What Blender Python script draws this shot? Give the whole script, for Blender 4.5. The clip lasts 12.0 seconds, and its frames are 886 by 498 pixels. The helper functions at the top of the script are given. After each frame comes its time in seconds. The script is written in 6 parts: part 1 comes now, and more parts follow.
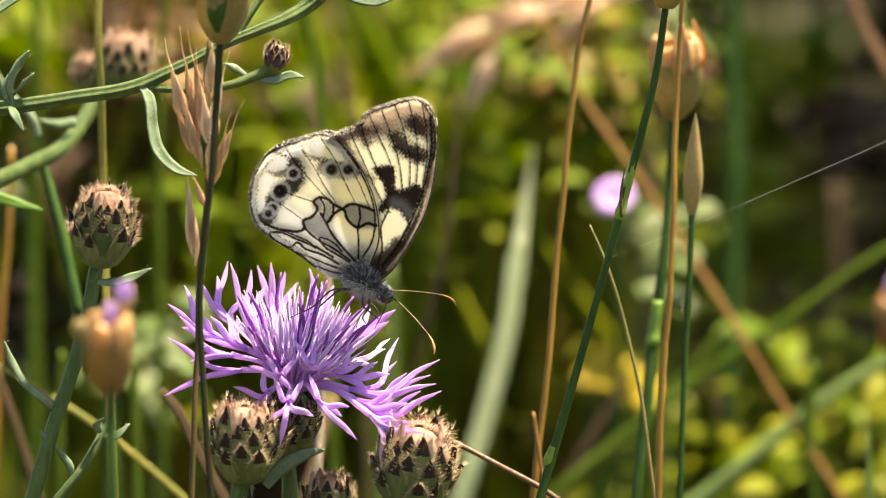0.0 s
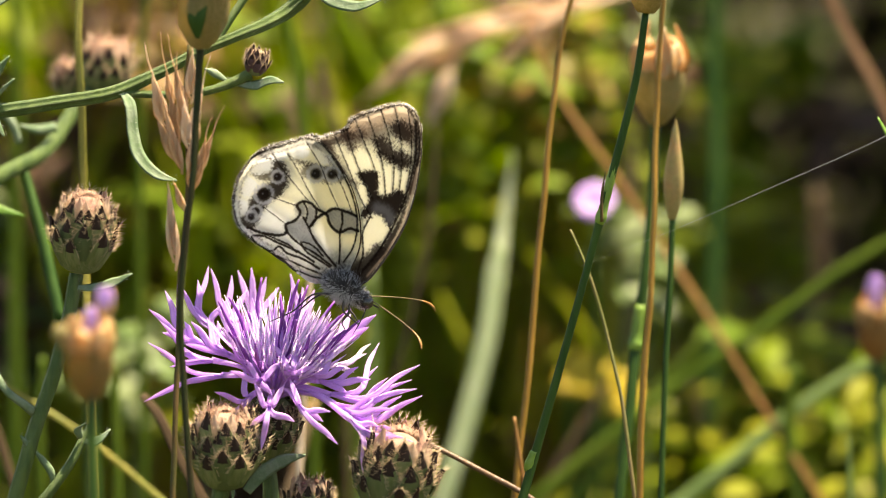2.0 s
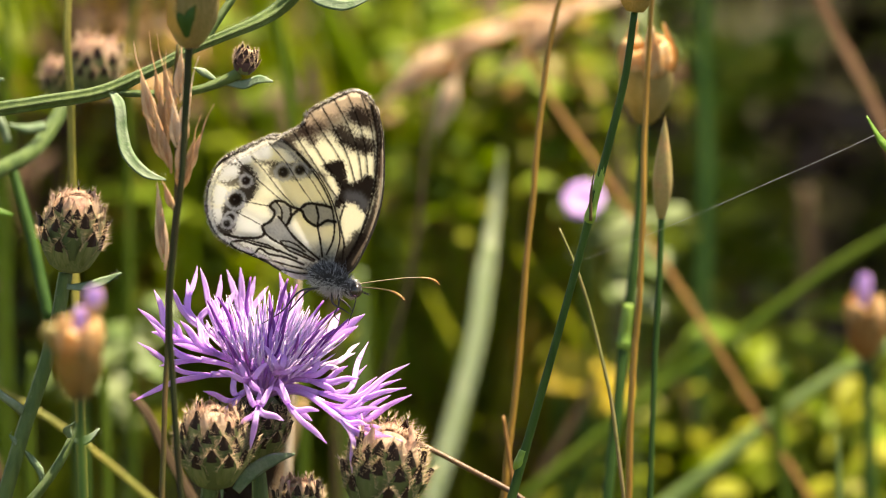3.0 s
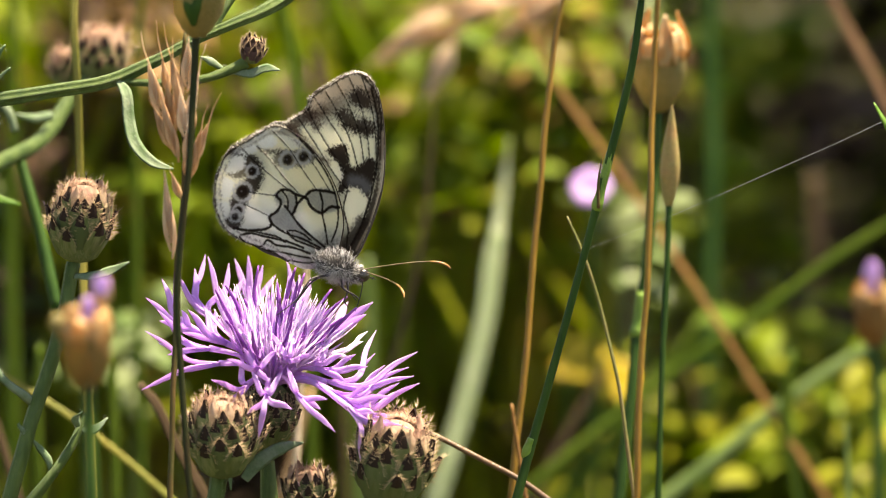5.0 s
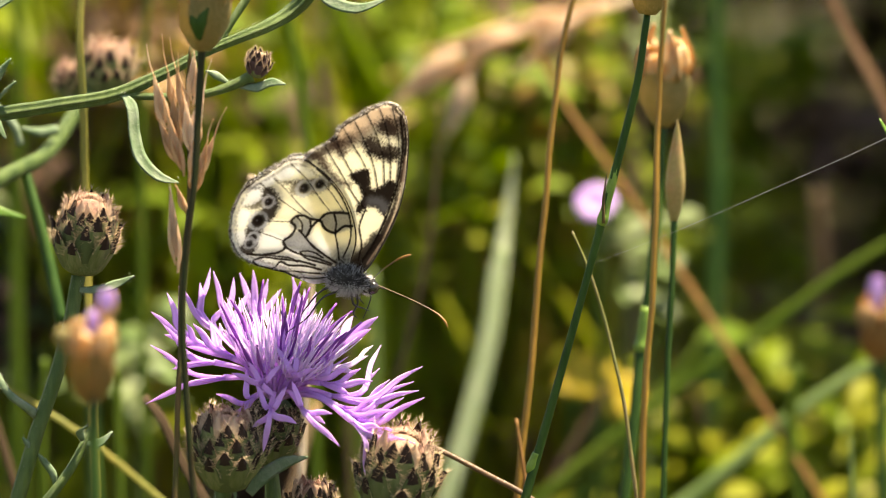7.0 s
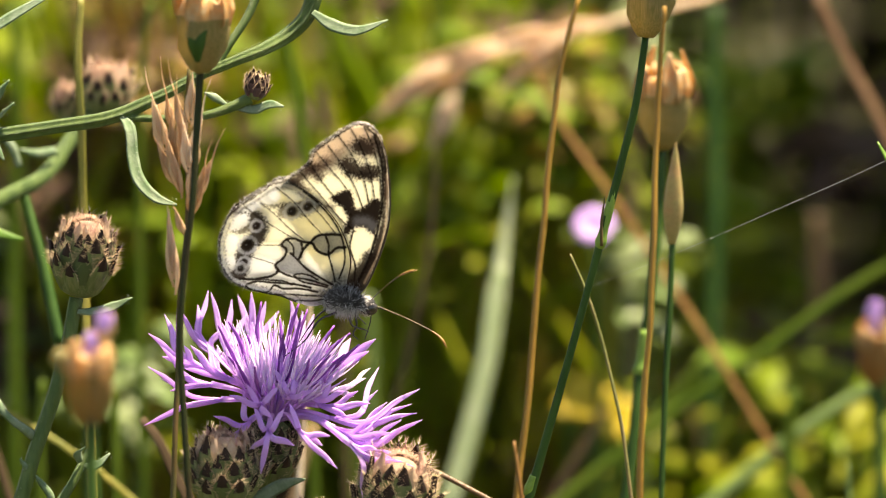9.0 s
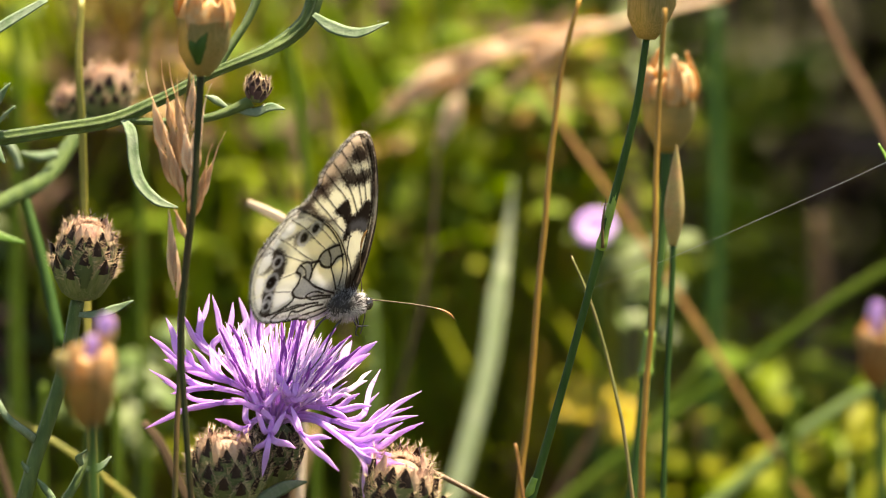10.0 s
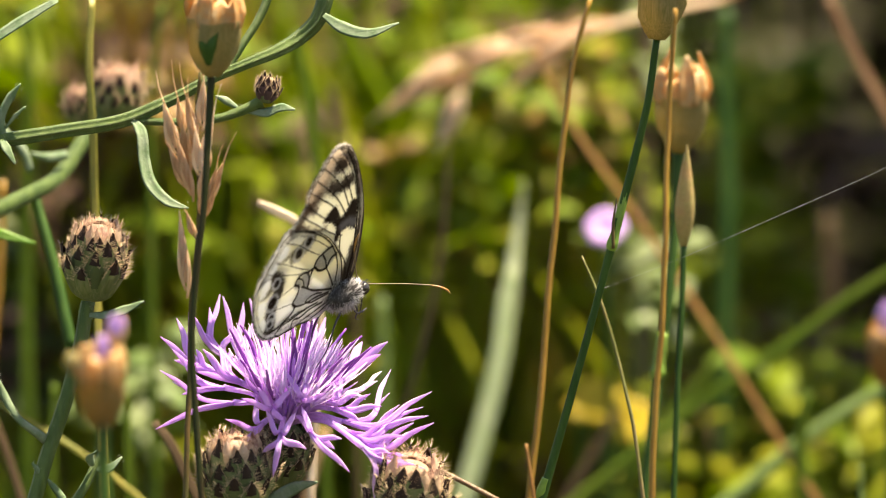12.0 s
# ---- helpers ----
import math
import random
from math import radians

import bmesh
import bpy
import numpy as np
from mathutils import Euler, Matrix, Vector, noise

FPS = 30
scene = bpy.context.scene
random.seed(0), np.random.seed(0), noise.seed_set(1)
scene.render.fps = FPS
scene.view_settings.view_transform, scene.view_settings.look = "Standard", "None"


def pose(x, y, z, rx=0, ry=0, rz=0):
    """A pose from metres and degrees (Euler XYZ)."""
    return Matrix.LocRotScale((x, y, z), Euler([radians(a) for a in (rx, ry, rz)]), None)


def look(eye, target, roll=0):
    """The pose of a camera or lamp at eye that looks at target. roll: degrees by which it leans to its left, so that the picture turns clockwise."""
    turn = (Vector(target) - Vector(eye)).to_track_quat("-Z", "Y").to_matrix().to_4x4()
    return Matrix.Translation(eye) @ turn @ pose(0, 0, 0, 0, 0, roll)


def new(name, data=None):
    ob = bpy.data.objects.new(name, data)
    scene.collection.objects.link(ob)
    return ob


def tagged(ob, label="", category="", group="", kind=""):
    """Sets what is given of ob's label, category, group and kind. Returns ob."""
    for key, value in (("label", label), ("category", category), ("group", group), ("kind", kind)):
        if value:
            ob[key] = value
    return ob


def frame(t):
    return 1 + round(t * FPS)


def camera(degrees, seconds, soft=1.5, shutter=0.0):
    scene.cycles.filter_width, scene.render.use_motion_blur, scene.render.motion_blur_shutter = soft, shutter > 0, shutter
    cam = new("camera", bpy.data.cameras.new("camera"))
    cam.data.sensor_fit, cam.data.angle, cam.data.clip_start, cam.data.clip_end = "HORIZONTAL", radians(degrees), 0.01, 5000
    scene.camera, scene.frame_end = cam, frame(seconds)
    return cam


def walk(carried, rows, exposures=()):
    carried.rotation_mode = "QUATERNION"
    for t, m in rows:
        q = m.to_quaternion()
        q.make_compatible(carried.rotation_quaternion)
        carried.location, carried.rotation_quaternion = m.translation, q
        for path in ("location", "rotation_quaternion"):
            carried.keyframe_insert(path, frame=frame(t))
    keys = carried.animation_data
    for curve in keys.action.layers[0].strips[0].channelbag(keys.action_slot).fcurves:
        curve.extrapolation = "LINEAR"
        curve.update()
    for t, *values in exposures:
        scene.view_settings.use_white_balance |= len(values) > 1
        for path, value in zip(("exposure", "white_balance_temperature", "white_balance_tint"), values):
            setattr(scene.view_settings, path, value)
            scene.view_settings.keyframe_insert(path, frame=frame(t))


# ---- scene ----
# A marbled butterfly on a knapweed flower in a summer meadow, seen through a long close-up lens.
# Sizes in the plan below are millimetres; MM turns them into metres.
MM = 0.001

# ---- camera ----
cam = camera(9.34, 12.0, soft=1.0)
cam.data.dof.use_dof = True
cam.data.dof.focus_distance = 0.8
cam.data.dof.aperture_fstop = 16.0
walk(cam, [
    (0, pose(0, -0.7878, 0.5589, 80.0000, -0.0000, 0.0000)),
    (0.5, pose(0, -0.7878, 0.5589, 80.0264, -0.0067, -0.0263)),
    (1, pose(0, -0.7878, 0.5589, 80.0401, 0.0068, -0.0744)),
    (1.5, pose(0, -0.7878, 0.5589, 80.0457, -0.0024, -0.1184)),
    (2, pose(0, -0.7878, 0.5589, 80.0514, 0.0512, -0.2165)),
    (2.5, pose(0, -0.7878, 0.5589, 80.0524, 0.0265, -0.2958)),
    (4.5, pose(0, -0.7878, 0.5589, 79.9384, 0.2240, -0.4128)),
    (5, pose(0, -0.7878, 0.5589, 79.9161, 0.2592, -0.2885)),
    (5.5, pose(0, -0.7878, 0.5589, 79.9444, 0.1730, -0.1557)),
    (6, pose(0, -0.7878, 0.5589, 79.9888, 0.0811, -0.1238)),
    (6.5, pose(0, -0.7878, 0.5589, 80.0169, 0.0982, -0.1869)),
    (7, pose(0, -0.7878, 0.5589, 80.0703, 0.1278, -0.2102)),
    (9, pose(0, -0.7878, 0.5589, 80.3077, 0.0094, -0.2119)),
    (9.5, pose(0, -0.7878, 0.5589, 80.3271, 0.1422, -0.2669)),
    (10, pose(0, -0.7878, 0.5589, 80.3315, 0.1319, -0.2208)),
    (10.5, pose(0, -0.7878, 0.5589, 80.3179, 0.1446, -0.1211)),
    (11, pose(0, -0.7878, 0.5589, 80.3102, 0.1430, -0.0830)),
    (11.5, pose(0, -0.7878, 0.5589, 80.3159, 0.1307, -0.0717)),
    (12, pose(0, -0.7878, 0.5589, 80.3363, 0.1739, -0.1155)),
], exposures=[(0, 2.16, 8700, 10), (12, 2.16, 8700, 10)])

# ---- sky and sun ----
world = bpy.data.worlds.new("sky")
scene.world = world
world.use_nodes = True
sky = world.node_tree.nodes.new("ShaderNodeTexSky")
sky.sky_type = "NISHITA"
sky.sun_disc = False
sky.sun_elevation, sky.sun_rotation = radians(71), radians(66)
back = world.node_tree.nodes["Background"]
back.inputs["Strength"].default_value = 0.072
world.node_tree.links.new(sky.outputs["Color"], back.inputs["Color"])
sun = new("sun", bpy.data.lights.new("sun", "SUN"))
sun.data.energy, sun.data.angle, sun.data.color = 5.0, radians(0.53), (1.0, 0.95, 0.86)
sun.matrix_world = look((0.30, 0.13, 0.95), (0, 0, 0))


# ---- materials ----
def mix_colour(nt, fac, a, b, blend="MIX"):
    n = nt.nodes.new("ShaderNodeMix")
    n.data_type, n.blend_type = "RGBA", blend
    for sock, v in ((n.inputs[0], fac), (n.inputs[6], a), (n.inputs[7], b)):
        if isinstance(v, bpy.types.NodeSocket):
            nt.links.new(v, sock)
        elif isinstance(v, (int, float)):
            sock.default_value = v
        else:
            sock.default_value = (*v, 1)
    return n.outputs[2]


def noise_fac(nt, coords, size, detail=3.0, low=0.35, high=0.65, stretch=(1, 1, 1)):
    mp = nt.nodes.new("ShaderNodeMapping")
    mp.inputs["Scale"].default_value = [s * 1000 / size for s in stretch]
    nt.links.new(coords, mp.inputs[0])
    n = nt.nodes.new("ShaderNodeTexNoise")
    n.inputs["Scale"].default_value, n.inputs["Detail"].default_value = 1.0, detail
    nt.links.new(mp.outputs[0], n.inputs["Vector"])
    r = nt.nodes.new("ShaderNodeMapRange")
    r.inputs[1].default_value, r.inputs[2].default_value = low, high
    nt.links.new(n.outputs["Fac"], r.inputs[0])
    return r.outputs[0]


def surface(name, base, other, size=3.0, fine=0.4, rough=0.55, through_light=0.0, glow=None, bump=0.3,
            gloss=0.4, island=False, third=None, stretch=(1, 1, 1), attribute=""):
    """A plant or insect surface: two colours at one size, darker flecks at a finer one, a share of light let through."""
    m = bpy.data.materials.new(name)
    m.use_nodes = True
    nt = m.node_tree
    bsdf = nt.nodes["Principled BSDF"]
    co = nt.nodes.new("ShaderNodeTexCoord").outputs["Object"]
    col = mix_colour(nt, noise_fac(nt, co, size, stretch=stretch), base, other)
    fleck = noise_fac(nt, co, fine, 2.0, 0.3, 0.75, stretch)
    col = mix_colour(nt, 0.35, col, mix_colour(nt, fleck, col, mix_colour(nt, 1.0, col, (0.45, 0.45, 0.45), "MULTIPLY")))
    if third:
        src = nt.nodes.new("ShaderNodeNewGeometry").outputs["Random Per Island"] if island else nt.nodes.new("ShaderNodeObjectInfo").outputs["Random"]
        rr = nt.nodes.new("ShaderNodeMapRange")
        rr.inputs[1].default_value, rr.inputs[2].default_value = 0.25, 1.0
        nt.links.new(src, rr.inputs[0])
        col = mix_colour(nt, rr.outputs[0], col, third)
    if attribute:
        at = nt.nodes.new("ShaderNodeAttribute")
        at.attribute_name = attribute
        col = mix_colour(nt, 0.22, at.outputs["Color"], mix_colour(nt, fleck, at.outputs["Color"], mix_colour(nt, 1.0, at.outputs["Color"], (0.55, 0.5, 0.5), "MULTIPLY")))
    nt.links.new(col, bsdf.inputs["Base Color"])
    bsdf.inputs["Roughness"].default_value = rough
    bsdf.inputs["Specular IOR Level"].default_value = gloss
    if bump:
        b = nt.nodes.new("ShaderNodeBump")
        b.inputs["Strength"].default_value, b.inputs["Distance"].default_value = bump, fine * 0.0004
        nt.links.new(fleck, b.inputs["Height"])
        nt.links.new(b.outputs[0], bsdf.inputs["Normal"])
    if through_light:
        tr = nt.nodes.new("ShaderNodeBsdfTranslucent")
        if glow:
            nt.links.new(mix_colour(nt, 0.7, col, glow), tr.inputs["Color"])
        else:
            nt.links.new(col, tr.inputs["Color"])
        mx = nt.nodes.new("ShaderNodeMixShader")
        mx.inputs[0].default_value = through_light
        nt.links.new(bsdf.outputs[0], mx.inputs[1])
        nt.links.new(tr.outputs[0], mx.inputs[2])
        nt.links.new(mx.outputs[0], nt.nodes["Material Output"].inputs["Surface"])
    return m


WING = surface("wing_scales", (0.8, 0.8, 0.7), (0.7, 0.7, 0.6), 2, 0.14, 0.75, 0.70, None, 0.2, 0.0, attribute="pigment")
FUR = surface("black_fur", (0.016, 0.015, 0.017), (0.008, 0.007, 0.008), 1.2, 0.3, 0.7, 0.05, None, 0, 0.15, island=True, third=(0.05, 0.05, 0.055))
SILVER = surface("silver_fur", (0.30, 0.30, 0.33), (0.18, 0.18, 0.20), 1.2, 0.3, 0.6, 0.2, None, 0, 0.3, island=True, third=(0.55, 0.55, 0.58))
BELLY = surface("pale_belly_fur", (0.72, 0.71, 0.73), (0.52, 0.51, 0.53), 1.2, 0.3, 0.7, 0.4, None, 0, 0.15, island=True, third=(0.90, 0.89, 0.90))
BODY = surface("dark_body", (0.022, 0.019, 0.020), (0.05, 0.044, 0.045), 1.5, 0.2, 0.6, 0, None, 0.6)
EYE = surface("insect_eye", (0.012, 0.01, 0.01), (0.03, 0.025, 0.022), 0.5, 0.08, 0.18, 0, None, 0.3, 0.6)
ANTENNA = surface("antenna", (0.20, 0.14, 0.055), (0.08, 0.055, 0.028), 1.0, 0.25, 0.45, 0, None, 0.3)
ANTENNA_TIP = surface("antenna_tip", (0.46, 0.24, 0.075), (0.30, 0.15, 0.05), 1.0, 0.2, 0.4, 0.1, None, 0.3)
FLORET = surface("lilac_floret", (0.68, 0.43, 0.86), (0.79, 0.56, 0.92), 4, 0.5, 0.5, 0.62, (0.84, 0.56, 0.97), 0.3, 0.3, third=(0.75, 0.50, 0.90))
FLORET_PALE = surface("pale_floret", (0.92, 0.80, 0.97), (0.80, 0.60, 0.93), 3, 0.5, 0.5, 0.62, (0.94, 0.80, 0.98), 0.3, 0.3, third=(0.92, 0.84, 0.96))
FLORET_TUBE = surface("purple_tube", (0.60, 0.34, 0.78), (0.72, 0.48, 0.88), 3, 0.5, 0.5, 0.5, (0.76, 0.46, 0.92), 0.2, 0.3)
FLORET_DARK = surface("purple_anther", (0.20, 0.05, 0.32), (0.33, 0.10, 0.48), 2, 0.4, 0.5, 0.2, (0.45, 0.12, 0.6), 0.2, 0.3)
BRACT = surface("bract_green", (0.100, 0.140, 0.046), (0.185, 0.205, 0.100), 1.1, 0.25, 0.65, 0.12, None, 0.5, 0.15, third=(0.075, 0.100, 0.040), stretch=(6, 6, 0.5))
BRACT_PURPLE = surface("bract_purple_brown", (0.09, 0.045, 0.05), (0.05, 0.025, 0.03), 1.0, 0.25, 0.6, 0.1, None, 0.4)
BRACT_TIP = surface("bract_dark_tip", (0.022, 0.012, 0.010), (0.045, 0.024, 0.018), 0.8, 0.2, 0.7, 0, None, 0.3, 0.2)
CILIA = surface("bract_cilia", (0.74, 0.60, 0.42), (0.58, 0.42, 0.27), 0.8, 0.3, 0.6, 0.45, None, 0)
TUFT = surface("pink_tan_tuft", (0.62, 0.40, 0.30), (0.46, 0.27, 0.21), 0.8, 0.3, 0.6, 0.4, None, 0, 0.2, island=True, third=(0.72, 0.55, 0.40))
BRACT_TOP = surface("bract_pink_tan", (0.46, 0.28, 0.21), (0.27, 0.14, 0.12), 0.9, 0.22, 0.7, 0.25, None, 0.5, 0.2, third=(0.50, 0.36, 0.27))
STEM = surface("ribbed_green_stem", (0.055, 0.105, 0.022), (0.105, 0.165, 0.040), 5, 0.35, 0.5, 0.15, None, 0.8, 0.4, stretch=(4, 4, 0.5))
STEM_DARK = surface("dark_green_stem", (0.020, 0.056, 0.010), (0.038, 0.085, 0.016), 6, 0.5, 0.45, 0.08, None, 0.2, 0.14, stretch=(4, 4, 0.4))
STEM_DULL = surface("dull_olive_stem", (0.020, 0.028, 0.008), (0.030, 0.024, 0.010), 5, 0.5, 0.5, 0.05, None, 0.4, 0.12, stretch=(4, 4, 0.4))
STEM_BROWN = surface("shaded_brown_stem", (0.12, 0.075, 0.028), (0.07, 0.065, 0.022), 4, 0.4, 0.6, 0.05, None, 0.3, 0.15, stretch=(4, 4, 0.4))
NODE = surface("pale_node", (0.13, 0.25, 0.035), (0.21, 0.33, 0.05), 3, 0.4, 0.45, 0.2, None, 0.2)
WOOL = surface("woolly_leaf", (0.115, 0.185, 0.095), (0.215, 0.275, 0.185), 2.0, 0.35, 0.75, 0.25, (0.18, 0.28, 0.10), 0.4, 0.2)
DOWN = surface("white_down", (0.62, 0.66, 0.56), (0.5, 0.55, 0.44), 1.0, 0.3, 0.8, 0.4, None, 0)
LEAF = surface("fresh_leaf", (0.10, 0.22, 0.03), (0.17, 0.30, 0.05), 6, 0.8, 0.5, 0.4, (0.30, 0.50, 0.05), 0.3)
STRAW = surface("dry_straw", (0.90, 0.66, 0.42), (0.66, 0.40, 0.21), 1.6, 0.35, 0.36, 0.58, None, 0.5, 0.6, third=(0.96, 0.84, 0.70), stretch=(3, 3, 0.35))
GOLD = surface("golden_stem", (0.36, 0.20, 0.034), (0.25, 0.13, 0.022), 8, 0.6, 0.42, 0.15, None, 0.3, 0.35, stretch=(3, 3, 0.3))
CAPSULE = surface("dry_capsule", (0.45, 0.34, 0.16), (0.17, 0.18, 0.055), 0.7, 0.3, 0.55, 0.45, (0.48, 0.36, 0.14), 0.6, 0.3, stretch=(4, 4, 0.22))
CAPSULE_TIP = surface("orange_teeth", (0.70, 0.38, 0.14), (0.62, 0.48, 0.28), 1.4, 0.35, 0.5, 0.45, (0.76, 0.46, 0.20), 0.3)
PINK = surface("pink_petal", (0.56, 0.34, 0.76), (0.66, 0.44, 0.82), 4, 0.6, 0.5, 0.4, (0.70, 0.46, 0.86), 0.2)
PALE_BLADE = surface("pale_blade", (0.52, 0.60, 0.36), (0.66, 0.70, 0.50), 5, 1.0, 0.55, 0.5, (0.58, 0.66, 0.38), 0.3, 0.2, stretch=(5, 5, 0.15))
GREEN_BLADE = surface("green_blade", (0.070, 0.125, 0.012), (0.110, 0.165, 0.022), 12, 1.0, 0.5, 0.45, (0.20, 0.30, 0.025), 0.3, 0.12, stretch=(2, 2, 0.3))
SAGE_BLADE = surface("sage_blade", (0.133, 0.210, 0.062), (0.187, 0.270, 0.094), 12, 1.0, 0.5, 0.35, (0.23, 0.33, 0.078), 0.3, 0.25, stretch=(2, 2, 0.3))
RUST = surface("rusty_blade", (0.33, 0.175, 0.06), (0.24, 0.12, 0.04), 14, 1.0, 0.55, 0.3, None, 0.3, 0.2, stretch=(2, 2, 0.3))
YELLOW = surface("yellow_petal", (0.52, 0.37, 0.012), (0.56, 0.43, 0.025), 4, 0.7, 0.5, 0.4, None, 0.2)
SILK = surface("spider_silk", (0.45, 0.46, 0.48), (0.34, 0.35, 0.36), 6, 0.8, 0.2, 0.3, None, 0, 0.8)
GRASS = surface("meadow_grass", (0.072, 0.140, 0.014), (0.140, 0.200, 0.020), 30, 4, 0.5, 0.42, (0.28, 0.40, 0.018), 0, 0.2, island=True, third=(0.26, 0.22, 0.036))
HAY = surface("dead_grass", (0.094, 0.059, 0.028), (0.062, 0.038, 0.019), 30, 4, 0.6, 0.3, None, 0, 0.1, island=True, third=(0.118, 0.084, 0.056))
HERB = surface("meadow_leaves", (0.095, 0.165, 0.010), (0.165, 0.235, 0.014), 20, 2, 0.5, 0.5, (0.42, 0.54, 0.014), 0.2, 0.2, island=True, third=(0.26, 0.25, 0.020))
TAUPE = surface("dead_taupe_leaf", (0.10, 0.057, 0.033), (0.065, 0.036, 0.021), 20, 2, 0.7, 0.3, None, 0.2, 0.1, island=True, third=(0.13, 0.085, 0.065))
YELLOWING = surface("yellowing_leaf", (0.258, 0.170, 0.017), (0.204, 0.170, 0.020), 20, 2, 0.5, 0.45, (0.374, 0.258, 0.020), 0.2, 0.4, island=True, third=(0.299, 0.156, 0.041))
PALE_LEAF = surface("pale_leaf", (0.133, 0.184, 0.066), (0.173, 0.214, 0.091), 20, 2, 0.5, 0.4, (0.214, 0.280, 0.076), 0.2, 0.4, island=True, third=(0.112, 0.173, 0.051))
# dead leaves in near-black: the shade they lie in is put into the colour
SHADE_LITTER = surface("leaf_litter", (0.016, 0.009, 0.004), (0.008, 0.005, 0.002), 30, 3, 0.8, 0.1, None, 0.3, 0.05, island=True, third=(0.028, 0.017, 0.010))
SOIL = surface("soil", (0.04, 0.028, 0.018), (0.06, 0.065, 0.02), 400, 9, 0.9, 0, None, 0.8, 0.2)


# ---- shaping helpers ----
def V(p):
    return Vector(p)


def smooth(pts, per=6):
    """A rounded line through the points."""
    p = [Vector(a) for a in pts]
    if len(p) < 3:
        return [p[0].lerp(p[-1], i / per) for i in range(per + 1)]
    n = len(p)
    gap = [max((p[i + 1] - p[i]).length, 1e-6) for i in range(n - 1)]
    way = [(p[1] - p[0]) / gap[0]]
    for i in range(1, n - 1):
        u, v = (p[i] - p[i - 1]) / gap[i - 1], (p[i + 1] - p[i]) / gap[i]
        way.append((u * gap[i] + v * gap[i - 1]) / (gap[i] + gap[i - 1]))
    way.append((p[-1] - p[-2]) / gap[-1])
    out = []
    for i in range(n - 1):
        for k in range(per):
            t = k / per
            out.append((2 * t ** 3 - 3 * t * t + 1) * p[i] + (t ** 3 - 2 * t * t + t) * gap[i] * way[i]
                       + (3 * t * t - 2 * t ** 3) * p[i + 1] + (t ** 3 - t * t) * gap[i] * way[i + 1])
    return [*out, p[-1]]


def along(values, n):
    """Values spread evenly over n places."""
    return np.interp(np.linspace(0, 1, n), np.linspace(0, 1, len(values)), values)


def frames(pts, side=None):
    """Tangent and two normals at each point, carried along with no twist."""
    n, out = len(pts), []
    ref = Vector(side) if side else None
    for i in range(n):
        t = (pts[min(i + 1, n - 1)] - pts[max(i - 1, 0)]).normalized()
        if ref is None:
            ref = t.orthogonal()
        a = (ref - t * ref.dot(t)).normalized()
        ref = a if side is None else Vector(side)
        out.append((t, a, t.cross(a).normalized()))
    return out


def tube(bm, pts, radii, sides=8, ribs=0, depth=0.0, per=6, slot=0, wobble=0.0):
    line = smooth(pts, per)
    rr, rings = along(radii, len(line)), []
    for i, (p, (t, a, b)) in enumerate(zip(line, frames(line))):
        q = p + (a * noise.noise(p * 0.11) + b * noise.noise(p * 0.11 + Vector((7, 3, 1)))) * wobble
        rings.append([bm.verts.new(q + (a * math.cos(u) + b * math.sin(u)) * rr[i] * (1 + depth * math.cos(ribs * u)))
                      for u in (2 * math.pi * k / sides for k in range(sides))])
    for r, s in zip(rings, rings[1:]):
        for k in range(sides):
            bm.faces.new((r[k], r[(k + 1) % sides], s[(k + 1) % sides], s[k])).material_index = slot
    bm.faces.new(rings[0][::-1]).material_index = slot
    bm.faces.new(rings[-1]).material_index = slot
    return line


def blade(bm, pts, widths, side, fold=0.25, thick=0.15, per=6, slot=0, cup=0.0):
    """A leaf, petal or grass blade: a thin lens-shaped section, folded along its midrib."""
    line = smooth(pts, per)
    ww, rings = along(widths, len(line)), []
    across = (-1, -0.5, 0, 0.5, 1)
    for i, (p, (t, a, b)) in enumerate(zip(line, frames(line, side))):
        w = max(ww[i], 0.04) / 2
        top = [p + a * s * w + b * (fold * abs(s) * w + thick * (1 - s * s) * 0.5 + cup * s * s * w) for s in across]
        low = [p + a * s * w + b * (fold * abs(s) * w - thick * (1 - s * s) * 0.5 + cup * s * s * w) for s in (0.5, 0, -0.5)]
        rings.append([bm.verts.new(v) for v in (*top, *low)])
    for r, s in zip(rings, rings[1:]):
        for k in range(8):
            bm.faces.new((r[k], r[(k + 1) % 8], s[(k + 1) % 8], s[k])).material_index = slot
    bm.faces.new(rings[0][::-1]).material_index = slot
    bm.faces.new(rings[-1]).material_index = slot


def lathe(bm, profile, m, sides=20, slot=0, lobes=0, lobe=0.0, per=4):
    """A turned form about the z axis of m; profile: radius and height from the bottom up."""
    line = smooth([(r, 0, h) for r, h in profile], per)
    rings = []
    for p in line:
        rings.append([bm.verts.new(m @ Vector((max(p.x, 0.02) * (1 + lobe * math.cos(lobes * u)) * math.cos(u),
                                               max(p.x, 0.02) * (1 + lobe * math.cos(lobes * u)) * math.sin(u), p.z)))
                      for u in (2 * math.pi * k / sides for k in range(sides))])
    for r, s in zip(rings, rings[1:]):
        for k in range(sides):
            bm.faces.new((r[k], r[(k + 1) % sides], s[(k + 1) % sides], s[k])).material_index = slot
    bm.faces.new(rings[0][::-1]).material_index = slot
    bm.faces.new(rings[-1]).material_index = slot


